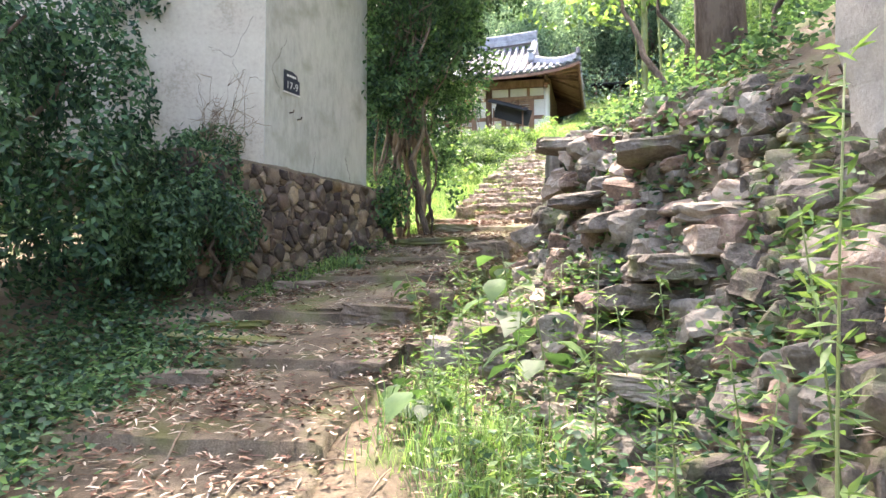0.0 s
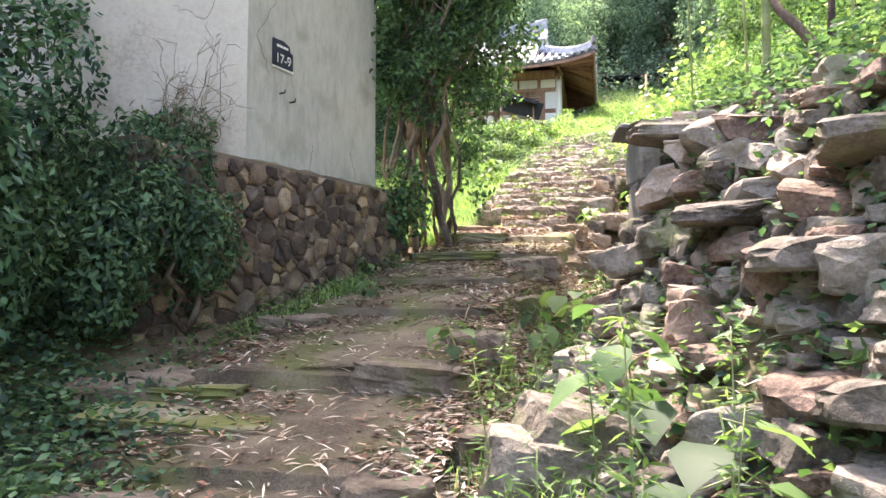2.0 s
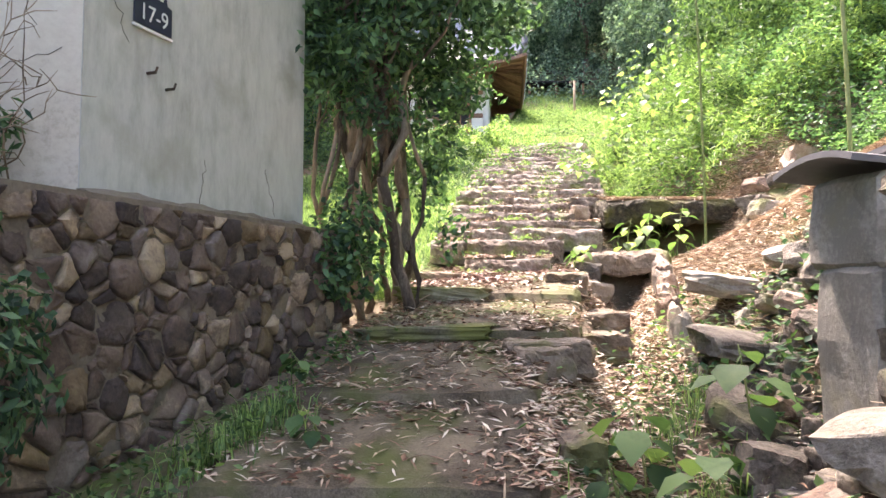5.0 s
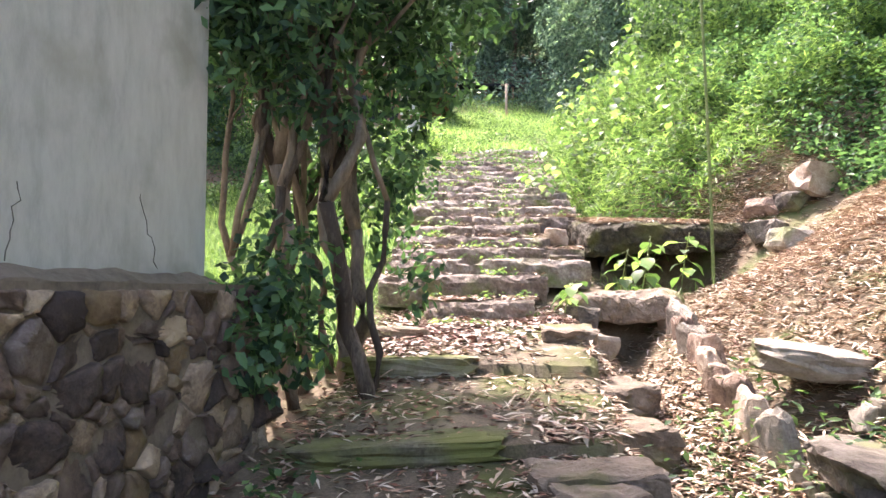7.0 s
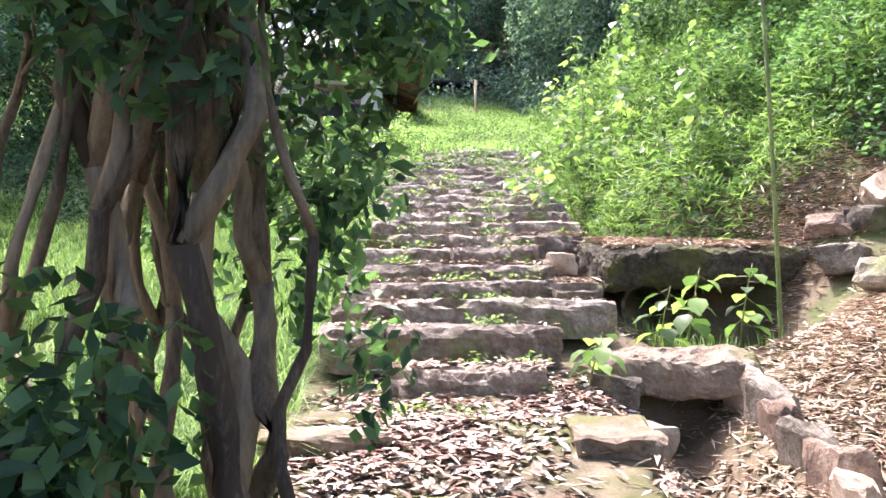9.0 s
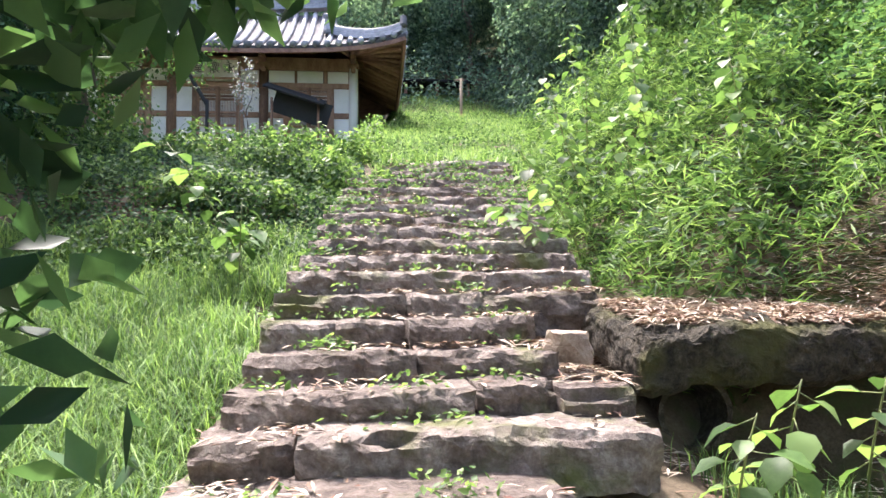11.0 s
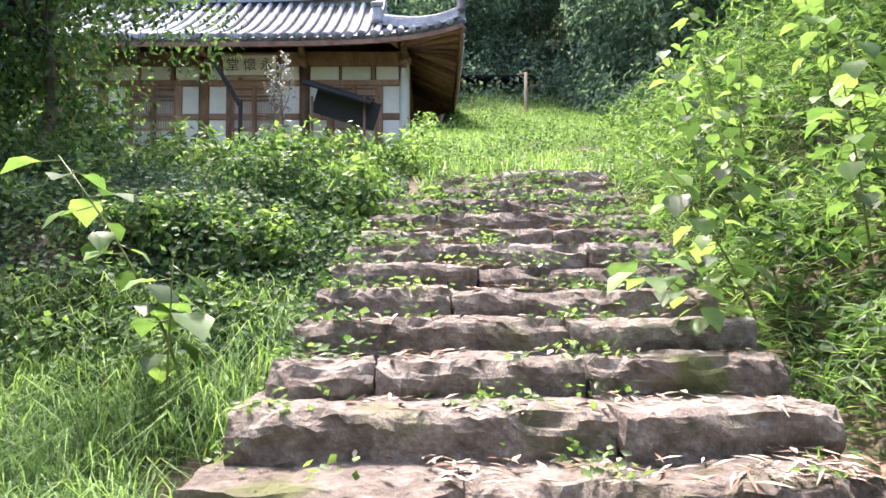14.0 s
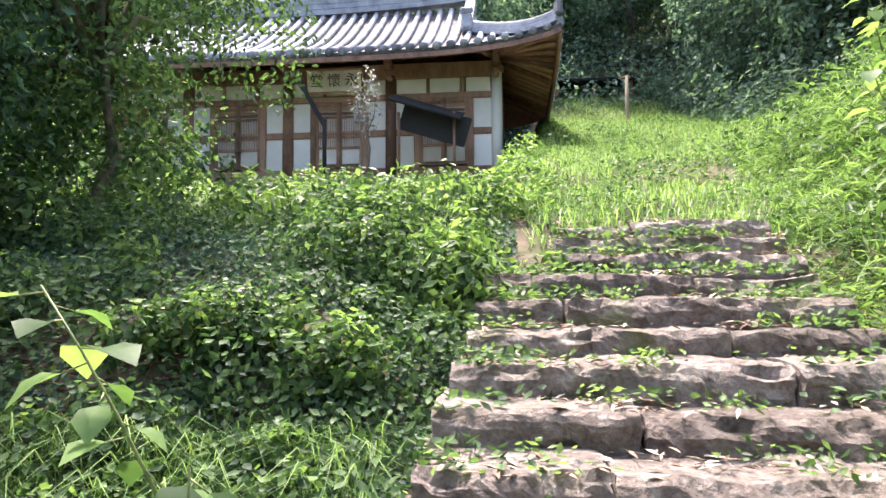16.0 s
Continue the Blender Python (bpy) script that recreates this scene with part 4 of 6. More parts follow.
def eave_lift(u):
    """u: distance from a corner."""
    return 0.42 * math.exp(-u / 1.1)


def roof_z(x, y):
    """Height of the tile bed over the hall's own plan."""
    dxe, dxw = XE - x, x - XW
    df, db = y + OUT, YB - y
    side = min(dxe, dxw)
    front = min(df, db)
    d = min(front, side if side < 1.95 else 99)
    z = 9.66 + 0.42 * d + 0.055 * d * d
    if front <= side:
        z += eave_lift(side) * max(0, 1 - d / 2.2)
    else:
        z += eave_lift(front) * max(0, 1 - d / 2.2)
    return z


nxr, nyr = 90, 60
xs, ys = np.linspace(XW, XE, nxr), np.linspace(-OUT, YB, nyr)
V = [(x, y, roof_z(x, y)) for y in ys for x in xs] + [(x, y, roof_z(x, y) - 0.09) for y in ys for x in xs]
o = nxr * nyr
F = [(j * nxr + i, j * nxr + i + 1, (j + 1) * nxr + i + 1, (j + 1) * nxr + i) for j in range(nyr - 1) for i in range(nxr - 1)]
F += [(o + j * nxr + i, o + (j + 1) * nxr + i, o + (j + 1) * nxr + i + 1, o + j * nxr + i + 1) for j in range(nyr - 1) for i in range(nxr - 1)]
F += [(i, o + i, o + i + 1, i + 1) for i in range(nxr - 1)] + [((nyr - 1) * nxr + i, (nyr - 1) * nxr + i + 1, o + (nyr - 1) * nxr + i + 1, o + (nyr - 1) * nxr + i) for i in range(nxr - 1)]
F += [(j * nxr, (j + 1) * nxr, o + (j + 1) * nxr, o + j * nxr) for j in range(nyr - 1)] + [(j * nxr + nxr - 1, o + j * nxr + nxr - 1, o + (j + 1) * nxr + nxr - 1, (j + 1) * nxr + nxr - 1) for j in range(nyr - 1)]
# Bed in the darker tile: shade of the valleys between rolls, put into colour.
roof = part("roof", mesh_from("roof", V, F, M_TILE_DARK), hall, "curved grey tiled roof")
soffit = part("soffit", mesh_from("soffit", [(x, y, z - 0.012) for x, y, z in V[o:]], [f for f in F if min(f) >= o] and [tuple(i - o for i in f) for f in F if min(f) >= o], M_RAFTER), hall, "reddish board soffit")
# convex tile rows
row_x = np.arange(XW + 0.1, XE - 0.05, 0.27)
for x in row_x:
    side = min(XE - x, x - XW)
    end = min(-OUT + side, 2.3) if side < 1.95 else 2.3
    pts = [(x, y, roof_z(x, y) + 0.03) for y in np.linspace(-OUT - 0.05, max(end, -OUT + 0.1), 9)]
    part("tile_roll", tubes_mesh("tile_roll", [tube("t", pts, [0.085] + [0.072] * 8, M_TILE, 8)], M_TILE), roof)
for y in np.arange(-OUT + 0.1, YB - 0.1, 0.27):
    front = min(y + OUT, YB - y)
    end = XE - min(front, 1.95)
    pts = [(x, y, roof_z(x, y) + 0.03) for x in np.linspace(XE + 0.05, min(end, XE - 0.1), 7)]
    part("tile_roll", tubes_mesh("tile_roll", [tube("t", pts, [0.085] + [0.072] * 6, M_TILE, 8)], M_TILE), roof)


def ridge(pts, w, h, name="ridge"):
    """A stack of flat tiles capped with round ones, along points."""
    prof = [(-w / 2, 0), (w / 2, 0), (w / 2, h * 0.3), (w * 0.42, h * 0.33), (w * 0.47, h * 0.36), (w * 0.47, h * 0.63), (w * 0.4, h * 0.66), (w * 0.44, h * 0.7), (w * 0.44, h), (-w * 0.44, h), (-w * 0.44, h * 0.7), (-w * 0.4, h * 0.66), (-w * 0.47, h * 0.63), (-w * 0.47, h * 0.36), (-w * 0.42, h * 0.33), (-w / 2, h * 0.3)]
    sweep(name, pts, prof, M_TILE, roof, "stacked grey ridge tiles")
    part("ridge_cap", tubes_mesh("ridge_cap", [tube("t", [Vector(p) + Vector((0, 0, h)) for p in pts], [w * 0.36] * len(pts), M_TILE, 8)], M_TILE), roof)


GX = XE - 1.95
ridge([(GX, y, roof_z(GX - 0.05, y) + 0.05) for y in np.linspace(2.3, 0.55, 8)], 0.26, 0.26, "descending_ridge")
ridge([(XE - 0.03 - d, -OUT + 0.03 + d, roof_z(XE - d, -OUT + d) + 0.04) for d in np.linspace(1.85, 0.0, 9)], 0.22, 0.2, "hip_ridge")
ridge([(x, 2.31, roof_z(GX - 1, 2.3) + 0.02 + 0.25 * (abs(x + 5) / 5) ** 2) for x in np.linspace(GX + 0.1, XW + 1.9, 14)], 0.3, 0.42, "main_ridge")
bm = bmesh.new()
add_box(bm, (0.24, 0.2, 0.42), pose(GX, 0.45, roof_z(GX - 0.05, 0.5) + 0.25, -12, 0, 0), 0.05)
add_box(bm, (0.3, 0.14, 0.12), pose(GX, 0.38, roof_z(GX - 0.05, 0.5) + 0.5, -12, 0, 0), 0.04)
part("finial", bm_mesh("finial", bm, M_TILE), roof)
bm = bmesh.new()
add_box(bm, (0.16, 0.16, 0.34), pose(XE - 0.05, -OUT + 0.05, roof_z(XE, -OUT) + 0.3, -15, 15, 45), 0.04)
part("corner_finial", bm_mesh("corner_finial", bm, M_TILE_DARK), roof)
# gable infill
gz = roof_z(GX - 0.1, 2.3)
part("gable", mesh_from("gable", [(GX + 0.02, 0.6, roof_z(GX + 0.02, 0.6)), (GX + 0.02, 4.0, roof_z(GX + 0.02, 4.0)), (GX + 0.02, 2.3, gz + 0.1), (GX - 0.1, 0.6, roof_z(GX + 0.02, 0.6)), (GX - 0.1, 4.0, roof_z(GX + 0.02, 4.0)), (GX - 0.1, 2.3, gz + 0.1)],
                        [(0, 1, 2), (5, 4, 3), (0, 2, 5, 3), (2, 1, 4, 5)], M_WOOD), hall)
# rafters under the front and the east eave, fanned at the corner
for x in np.arange(XW + 1.4, -0.25, 0.3):
    a, b = (x, 0.2, roof_z(x, 0.2) - 0.2), (x, -OUT + 0.1, roof_z(x, -OUT + 0.1) - 0.17)
    part("rafter", tubes_mesh("rafter", [tube("t", [a, b], [0.065, 0.05], M_RAFTER, 8)], M_RAFTER), hall)
for y in np.arange(0.35, 4.4, 0.3):
    a, b = (-0.2, y, roof_z(-0.2, y) - 0.2), (XE - 0.1, y, roof_z(XE - 0.1, y) - 0.17)
    part("rafter", tubes_mesh("rafter", [tube("t", [a, b], [0.065, 0.05], M_RAFTER, 8)], M_RAFTER), hall)
for k in range(11):
    w = k / 10
    tx, ty = (-0.25 + (XE - 0.1 + 0.25) * min(1, 2 * w), -OUT + 0.1) if w <= 0.5 else (XE - 0.1, -OUT + 0.1 + (OUT + 0.2) * (2 * w - 1))
    part("rafter", tubes_mesh("rafter", [tube("t", [(-0.1, 0.1, 9.95), (tx, ty, roof_z(tx, ty) - 0.17)], [0.065, 0.05], M_RAFTER, 8)], M_RAFTER), hall)
# eave boards
EB = [(-0.03, -0.05), (0.03, -0.05), (0.03, 0.05), (-0.03, 0.05)]
sweep("eave_board", [(x, -OUT + 0.02, roof_z(x, -OUT) - 0.13) for x in np.linspace(XW, XE, 41)], EB, M_RAFTER, hall)
sweep("eave_board", [(XE - 0.02, y, roof_z(XE, y) - 0.13) for y in np.linspace(-OUT + 0.06, YB, 25)], EB, M_RAFTER, hall)
# name board: painted characters, drawn as brush strokes
M_BOARD = material("pale_board", [(0.3, (0.62, 0.60, 0.53)), (0.7, (0.78, 0.76, 0.70))], 4, 0.7, 0.1)
M_INK = material("black_ink", [(0.3, (0.012, 0.012, 0.014)), (0.7, (0.03, 0.03, 0.03))], 8, 0.7, 0.0)
board = tagged(new("name_board"), "pale wooden name board with black brush characters under the eave", "sign")
board.matrix_world = hall.matrix_world @ pose(-BAY * 1.5 - 0.05, -0.24, 9.42, 12, 0, 0)
part("panel", box_mesh("panel", (1.2, 0.04, 0.44), M_BOARD, 0.01), board)
bm = bmesh.new()
for s in (-1, 1):
    add_box(bm, (0.06, 0.06, 0.52), pose(s * 0.62, 0, 0), 0.01)
    add_box(bm, (1.3, 0.06, 0.05), pose(0, 0, s * 0.24), 0.01)
part("board_frame", bm_mesh("board_frame", bm, M_WOOD), board)
GLYPHS = {"-0.38": "堂", "0": "懷", "0.38": "永"}
for dx, ch in GLYPHS.items():
    cu = bpy.data.curves.new("character", "FONT")
    cu.body, cu.size, cu.align_x, cu.align_y, cu.extrude = ch, 0.3, "CENTER", "CENTER", 0.002
    t_ = new("character", cu)
    tm = bpy.data.meshes.new_from_object(t_.evaluated_get(bpy.context.evaluated_depsgraph_get()))
    bpy.data.objects.remove(t_)
    tm.materials.append(M_INK)
    part("character", tm, board, "black brush character", pose(float(dx), -0.025, 0, 90, 0, 0))
# dark leaning sheet and a stand in front of the hall
sheet = tagged(new("sloping_sheet"), "dark corrugated sheet propped in front of the hall", "sheet")
bm = bmesh.new()
add_box(bm, (1.5, 0.5, 0.05), pose(HX - 1.4, HY - 1.1, 8.55, 25, 17, 0), 0.01)
# Upright near-black board fills the dark area beneath the sheet.
add_box(bm, (1.4, 0.03, 0.6), pose(HX - 1.25, HY - 0.9, 8.25, 0, 17, 0), 0.005)
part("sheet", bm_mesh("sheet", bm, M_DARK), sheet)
for x in (-1.95, -0.85):
    part("prop", tubes_mesh("prop", [tube("t", [(HX + x, HY - 1.1, 7.0), (HX + x, HY - 1.1, 8.45)], [0.03, 0.03], M_WOOD, 8)], M_WOOD), sheet)
stand = tagged(new("lamp_post"), "thin dark post with a slanting arm before the hall", "post")
part("pole", tubes_mesh("pole", [tube("t", [(-4.85, 26.3, 7.0), (-4.85, 26.3, 8.35)], [0.045, 0.04], M_DARK, 8)], M_DARK), stand)
part("arm", box_mesh("arm", (0.09, 0.06, 1.2), M_DARK, 0.02), stand, m=pose(-5.15, 26.3, 8.75, 0, -30, 0))
# sheds and a post on the slope behind
shed = tagged(new("dark_shed"), "open shed at the edge of the woods, its dark gap painted near-black", "shed")
for x in (0.6, 1.8, 3.0):
    part("post", tubes_mesh("post", [tube("t", [(x, 35.6, 10.2), (x, 35.6, 11.8)], [0.06, 0.06], M_WOOD, 8)], M_WOOD), shed)
# Near-black wall and roof stand in for the shaded gap behind the posts.
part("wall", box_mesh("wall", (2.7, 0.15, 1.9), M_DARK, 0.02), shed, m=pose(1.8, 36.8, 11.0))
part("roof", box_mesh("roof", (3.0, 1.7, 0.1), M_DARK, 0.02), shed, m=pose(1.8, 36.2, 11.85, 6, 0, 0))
fp = tagged(new("utility_post"), "short grey concrete post on the grassy slope", "post")
part("shaft", tubes_mesh("shaft", [tube("t", [(2.0, 31.0, 8.7), (2.0, 31.0, 10.5)], [0.05, 0.045], M_TWIG, 8)], M_TWIG), fp)
part("cross_arm", box_mesh("cross_arm", (0.3, 0.05, 0.05), M_TWIG, 0.01), fp, m=pose(1.95, 31.0, 10.45))


# ---- planting ----
def shell(c, s, n, gap=0.0, inner=0.55):
    """Random places through the outer part of an ellipsoid, with gaps; returns places and outward normals."""
    d = unit(rng.normal(0, 1, (n, 3)))
    rad = rng.uniform(inner, 1.0, n) ** 0.6
    f = np.array([noise.noise(Vector(v) * 2.6 + Vector(c)) for v in d])
    rad = rad * (1 + 0.3 * f)
    keep = rng.uniform(-1, 1, n) > gap * 2 - 1 - f
    p = np.array(c) + d * rad[:, None] * np.array(s)
    nn = unit(d / np.array(s))
    return p[keep], nn[keep]


def foliage(name, blobs, per, length, width, mat, parent=None, gap=0.0, up=0.6, droop=0.3, inner=0.5, floor=True):
    g = []
    for c, s in blobs:
        area = (s[0] * s[1] + s[1] * s[2] + s[0] * s[2]) / 3
        p, nn = shell(c, s, max(30, int(per * area)), gap, inner)
        if floor:
            k = p[:, 2] > ground(p[:, 0], p[:, 1]) + 0.02
            p, nn = p[k], nn[k]
        nn = unit(nn + np.array([0, 0, up]))
        if len(p):
            g.append(leaf_arrays(p, nn, length, width, droop))
    v, q = join_arrays(g)
    return part(name, np_mesh(name, v, q, mat), parent)


def clumps(c, s, n, k, seed):
    """Breaks one large volume into k smaller leaf clumps near its surface."""
    r = np.random.default_rng(seed)
    d = unit(r.normal(0, 1, (k, 3)))
    rad = r.uniform(0.35, 0.95, k)[:, None]
    p = np.array(c) + d * rad * np.array(s)
    return [(tuple(q), tuple(np.array(s) * r.uniform(n * 0.7, n * 1.3))) for q in p]


def branchy(base, tips, r0, mat, name, parent, wob=0.12, seed=0):
    """Tapered limbs from a base to several tips."""
    r = random.Random(seed)
    out = []
    for t in tips:
        a, b = Vector(base), Vector(t)
        pts, rad = [], []
        for k in range(7):
            u = k / 6
            p = a.lerp(b, u)
            p += Vector((r.uniform(-1, 1), r.uniform(-1, 1), 0)) * wob * (0 < k)
            p.z += 0.25 * math.sin(u * math.pi) * (b - a).length * 0.15
            pts.append(p)
            rad.append(r0 * (1 - 0.75 * u))
        out.append(tube(name, pts, rad, mat, 7))
    return part(name, tubes_mesh(name, out, mat), parent)


# evergreen hedge beside the path
hedge = tagged(new("evergreen_bush"), "dense dark-green evergreen bush beside the path", "bush")
hb = clumps((-4.7, 3.0, 2.6), (1.15, 1.9, 2.3), 0.3, 34, 1) + clumps((-4.55, 5.0, 2.7), (1.0, 1.1, 1.9), 0.32, 22, 2)
foliage("foliage", hb, 3000, 0.085, 0.042, L_DARK, hedge, up=0.5)
branchy((-4.6, 3.6, 0.8), [(-4.2, 2.2, 3.4), (-4.9, 3.3, 4.2), (-4.1, 4.3, 3.6), (-4.4, 5.3, 3.6), (-5.2, 4.6, 4.0)], 0.05, M_BARK, "stems", hedge, 0.1, 1)
vine_bush = tagged(new("vine_bush"), "climbing vine bush hanging over the stone base", "bush")
vb = clumps((-3.62, 6.15, 2.3), (0.42, 0.7, 0.75), 0.42, 26, 3) + clumps((-3.85, 6.75, 2.95), (0.45, 0.5, 0.28), 0.45, 8, 4) + clumps((-3.7, 5.5, 2.3), (0.45, 0.6, 0.9), 0.42, 18, 5)
foliage("foliage", vb, 6500, 0.07, 0.03, L_VINE, vine_bush, up=0.4, droop=0.8)
branchy((-3.45, 6.3, 1.55), [(-3.5, 6.0, 2.5), (-3.6, 6.6, 2.6), (-3.4, 5.7, 2.3), (-3.45, 6.4, 2.4)], 0.028, M_BARK, "stems", vine_bush, 0.1, 2)
# ivy over the corner of the plaster
wall_ivy = tagged(new("wall_ivy"), "dark ivy climbing over the beige plaster wall", "ivy")
foliage("foliage", clumps((-4.7, 6.35, 4.6), (0.5, 0.35, 1.3), 0.4, 16, 6), 2600, 0.08, 0.045, L_DARK, wall_ivy)
twigs = tagged(new("bare_vine"), "leafless twigs against the plaster wall", "twigs")
r = random.Random(3)
tl = []
for k in range(26):
    a = Vector((-3.62 + r.uniform(-0.35, 0.05), 6.75 + r.uniform(-0.3, 0.1), 2.95))
    b = a + Vector((r.uniform(-0.1, 0.3), r.uniform(-0.1, 0.25), r.uniform(0.3, 0.95)))
    walk_ = [a.lerp(b, u / 7) + Vector((r.uniform(-0.035, 0.035), r.uniform(-0.035, 0.035), r.uniform(-0.02, 0.02))) for u in range(8)]
    tl.append(tube("t", walk_, [0.005 - 0.0005 * u for u in range(8)], M_TWIG, 4))
    for j in range(5):
        c = walk_[r.randint(2, 7)]
        e = c + Vector((r.uniform(-0.16, 0.16), r.uniform(-0.12, 0.12), r.uniform(-0.06, 0.14)))
        tl.append(tube("t", [c, c.lerp(e, 0.5) + Vector((0, 0, r.uniform(-0.02, 0.03))), e], [0.003, 0.0025, 0.0012], M_TWIG, 4))
part("twig_tangle", tubes_mesh("twig_tangle", tl, M_TWIG), twigs)

# many-stemmed tree at the end of the plastered house
clump = tagged(new("multi_stem_tree"), "dark evergreen tree with many crooked stems beside the stairs", "tree")
r = random.Random(21)
st = []


def crooked(a, b, r0, r1, bend, n=10):
    """Points and radii of a crooked stem between two places."""
    a, b = Vector(a), Vector(b)
    off = r.uniform(0, 90)
    pts, rad = [], []
    for j in range(n + 1):
        u = j / n
        w = bend * math.sin(u * math.pi) ** 0.6
        pts.append(a.lerp(b, u) + Vector((noise.noise((u * 3.2, off, 0)), noise.noise((u * 3.2, off, 7)), 0)) * w * 2.2)
        rad.append((r0 + (r1 - r0) * u) * (1 + 0.22 * noise.noise((u * 9, off, 3))))
    return pts, rad


for k in range(13):
    bx, by = r.uniform(-2.7, -2.0), r.uniform(9.35, 10.15)
    z0 = float(ground(bx, by)) - 0.05
    r0 = r.choice((0.022, 0.028, 0.036, 0.05))
    fork = Vector((bx + r.uniform(-0.22, 0.22), by + r.uniform(-0.2, 0.2), z0 + r.uniform(0.6, 1.5)))
    pts, rad = crooked((bx, by, z0), fork, r0, r0 * 0.8, 0.07, 7)
    stem = part("stem", tubes_mesh("stem", [tube("t", pts, rad, M_BARK, 8)], M_BARK), clump)
    for arm in range(2 if k % 3 else 3):
        tip = fork + Vector((r.uniform(-0.6, 0.6), r.uniform(-0.5, 0.4), r.uniform(1.3, 2.4)))
        pts, rad = crooked(fork, tip, r0 * 0.75, r0 * 0.3, 0.13, 10)
        part("limb", tubes_mesh("limb", [tube("t", pts, rad, M_BARK, 7)], M_BARK), stem)
        for j in range(3):
            e = pts[r.randint(4, 10)]
            f = e + Vector((r.uniform(-0.7, 0.7), r.uniform(-0.6, 0.5), r.uniform(0.1, 1.1)))
            q, ra = crooked(e, f, r0 * 0.3, 0.004, 0.06, 5)
            st.append(tube("t", q, ra, M_BARK, 5))
part("branchwork", tubes_mesh("branchwork", st, M_BARK), clump)
cb = clumps((-2.3, 9.7, 6.3), (1.15, 1.0, 1.75), 0.3, 60, 8) + clumps((-1.65, 9.5, 5.2), (0.7, 0.7, 0.7), 0.38, 14, 9) + clumps((-2.75, 9.4, 5.0), (0.45, 0.5, 1.0), 0.4, 12, 10)
cb += clumps((-2.35, 10.0, 4.1), (0.6, 0.5, 0.6), 0.3, 8, 19)
cb += clumps((-2.3, 9.8, 4.75), (0.9, 0.75, 0.6), 0.34, 20, 20)
cb += clumps((-2.5, 9.15, 4.3), (0.65, 0.45, 0.6), 0.34, 18, 27)
cb += clumps((-1.0, 9.4, 5.9), (0.6, 0.6, 0.6), 0.38, 12, 29)
cb += clumps((-2.85, 9.5, 4.45), (0.5, 0.5, 0.55), 0.36, 16, 30) + clumps((-1.75, 9.9, 4.35), (0.55, 0.45, 0.5), 0.34, 16, 31) + clumps((-2.2, 10.1, 4.4), (0.8, 0.4, 0.6), 0.34, 16, 32)
foliage("crown", cb, 2500, 0.088, 0.04, L_TREE, clump, up=0.5, gap=0.18)
foliage("low_foliage", clumps((-2.65, 9.15, 2.8), (0.38, 0.33, 0.5), 0.4, 20, 11) + clumps((-2.75, 9.0, 2.55), (0.3, 0.3, 0.4), 0.4, 10, 13) + clumps((-1.95, 10.0, 3.3), (0.3, 0.22, 0.6), 0.36, 12, 14) + clumps((-2.45, 10.15, 3.5), (0.4, 0.22, 0.4), 0.36, 10, 15), 1900, 0.085, 0.045, L_TREE, clump, up=0.7)


def tree_thing(name, label, h, rad, trunk_r, leaf, mat, seed, count, per, low=0.35, bark=M_BARK):
    """One broad tree about the origin: trunk, limbs, crown of leaf clumps."""
    t = tagged(new(name), label, "tree")
    r = random.Random(seed)
    pts = [(r.uniform(-0.12, 0.12) * k, r.uniform(-0.12, 0.12) * k, h * 0.75 * k / 6 - 0.3) for k in range(7)]
    part("trunk", tubes_mesh("trunk", [tube("t", pts, [trunk_r * (1.15 - 0.13 * k) for k in range(7)], bark, 12)], bark), t)
    blobs = clumps((0, 0, h * (0.5 + low / 2)), (rad, rad, h * (0.5 - low / 2)), 0.3, count, seed)
    limbs = [tube("t", [pts[3], Vector(pts[3]).lerp(Vector(b[0]), 0.5) + Vector((0, 0, 0.3)), b[0]], [trunk_r * 0.4, trunk_r * 0.25, 0.02], M_BARK, 6) for b in blobs[::3]]
    part("branchwork", tubes_mesh("branchwork", limbs, M_BARK), t)
    foliage("crown", blobs, per, leaf, leaf * 0.55, mat, t, gap=0.12, floor=False)
    return t


# tall tree on the bank that shades the path
shade = tree_thing("broadleaf_tree", "tall broadleaf tree on the stony bank", 11.0, 3.6, 0.17, 0.13, L_MID, 31, 52, 300, 0.4, M_BARK_DARK)
shade.matrix_world = pose(1.0, 5.3, 2.7)
# slender young trees leaning out over the bank
for k, (a, b, rr) in enumerate((((0.72, 5.9, 2.9), (0.25, 6.6, 4.6), 0.035), ((0.9, 6.3, 3.1), (0.7, 6.9, 4.9), 0.028), ((1.5, 5.6, 3.4), (1.75, 5.9, 5.0), 0.03))):
    y_t = tagged(new("young_tree"), "slender young tree with light-green leaves on the bank", "tree")
    pts, rad = crooked((a[0], a[1], float(ground(a[0], a[1])) - 0.05), b, rr, rr * 0.4, 0.12, 9)
    part("trunk", tubes_mesh("trunk", [tube("t", pts, rad, M_BARK_DARK, 8)], M_BARK_DARK), y_t)
    foliage("crown", clumps((b[0], b[1] + 0.2, b[2] - 0.1), (0.7, 0.6, 0.45), 0.4, 9, 130 + k), 700, 0.10, 0.045, L_LIGHT, y_t, gap=0.2, floor=False)
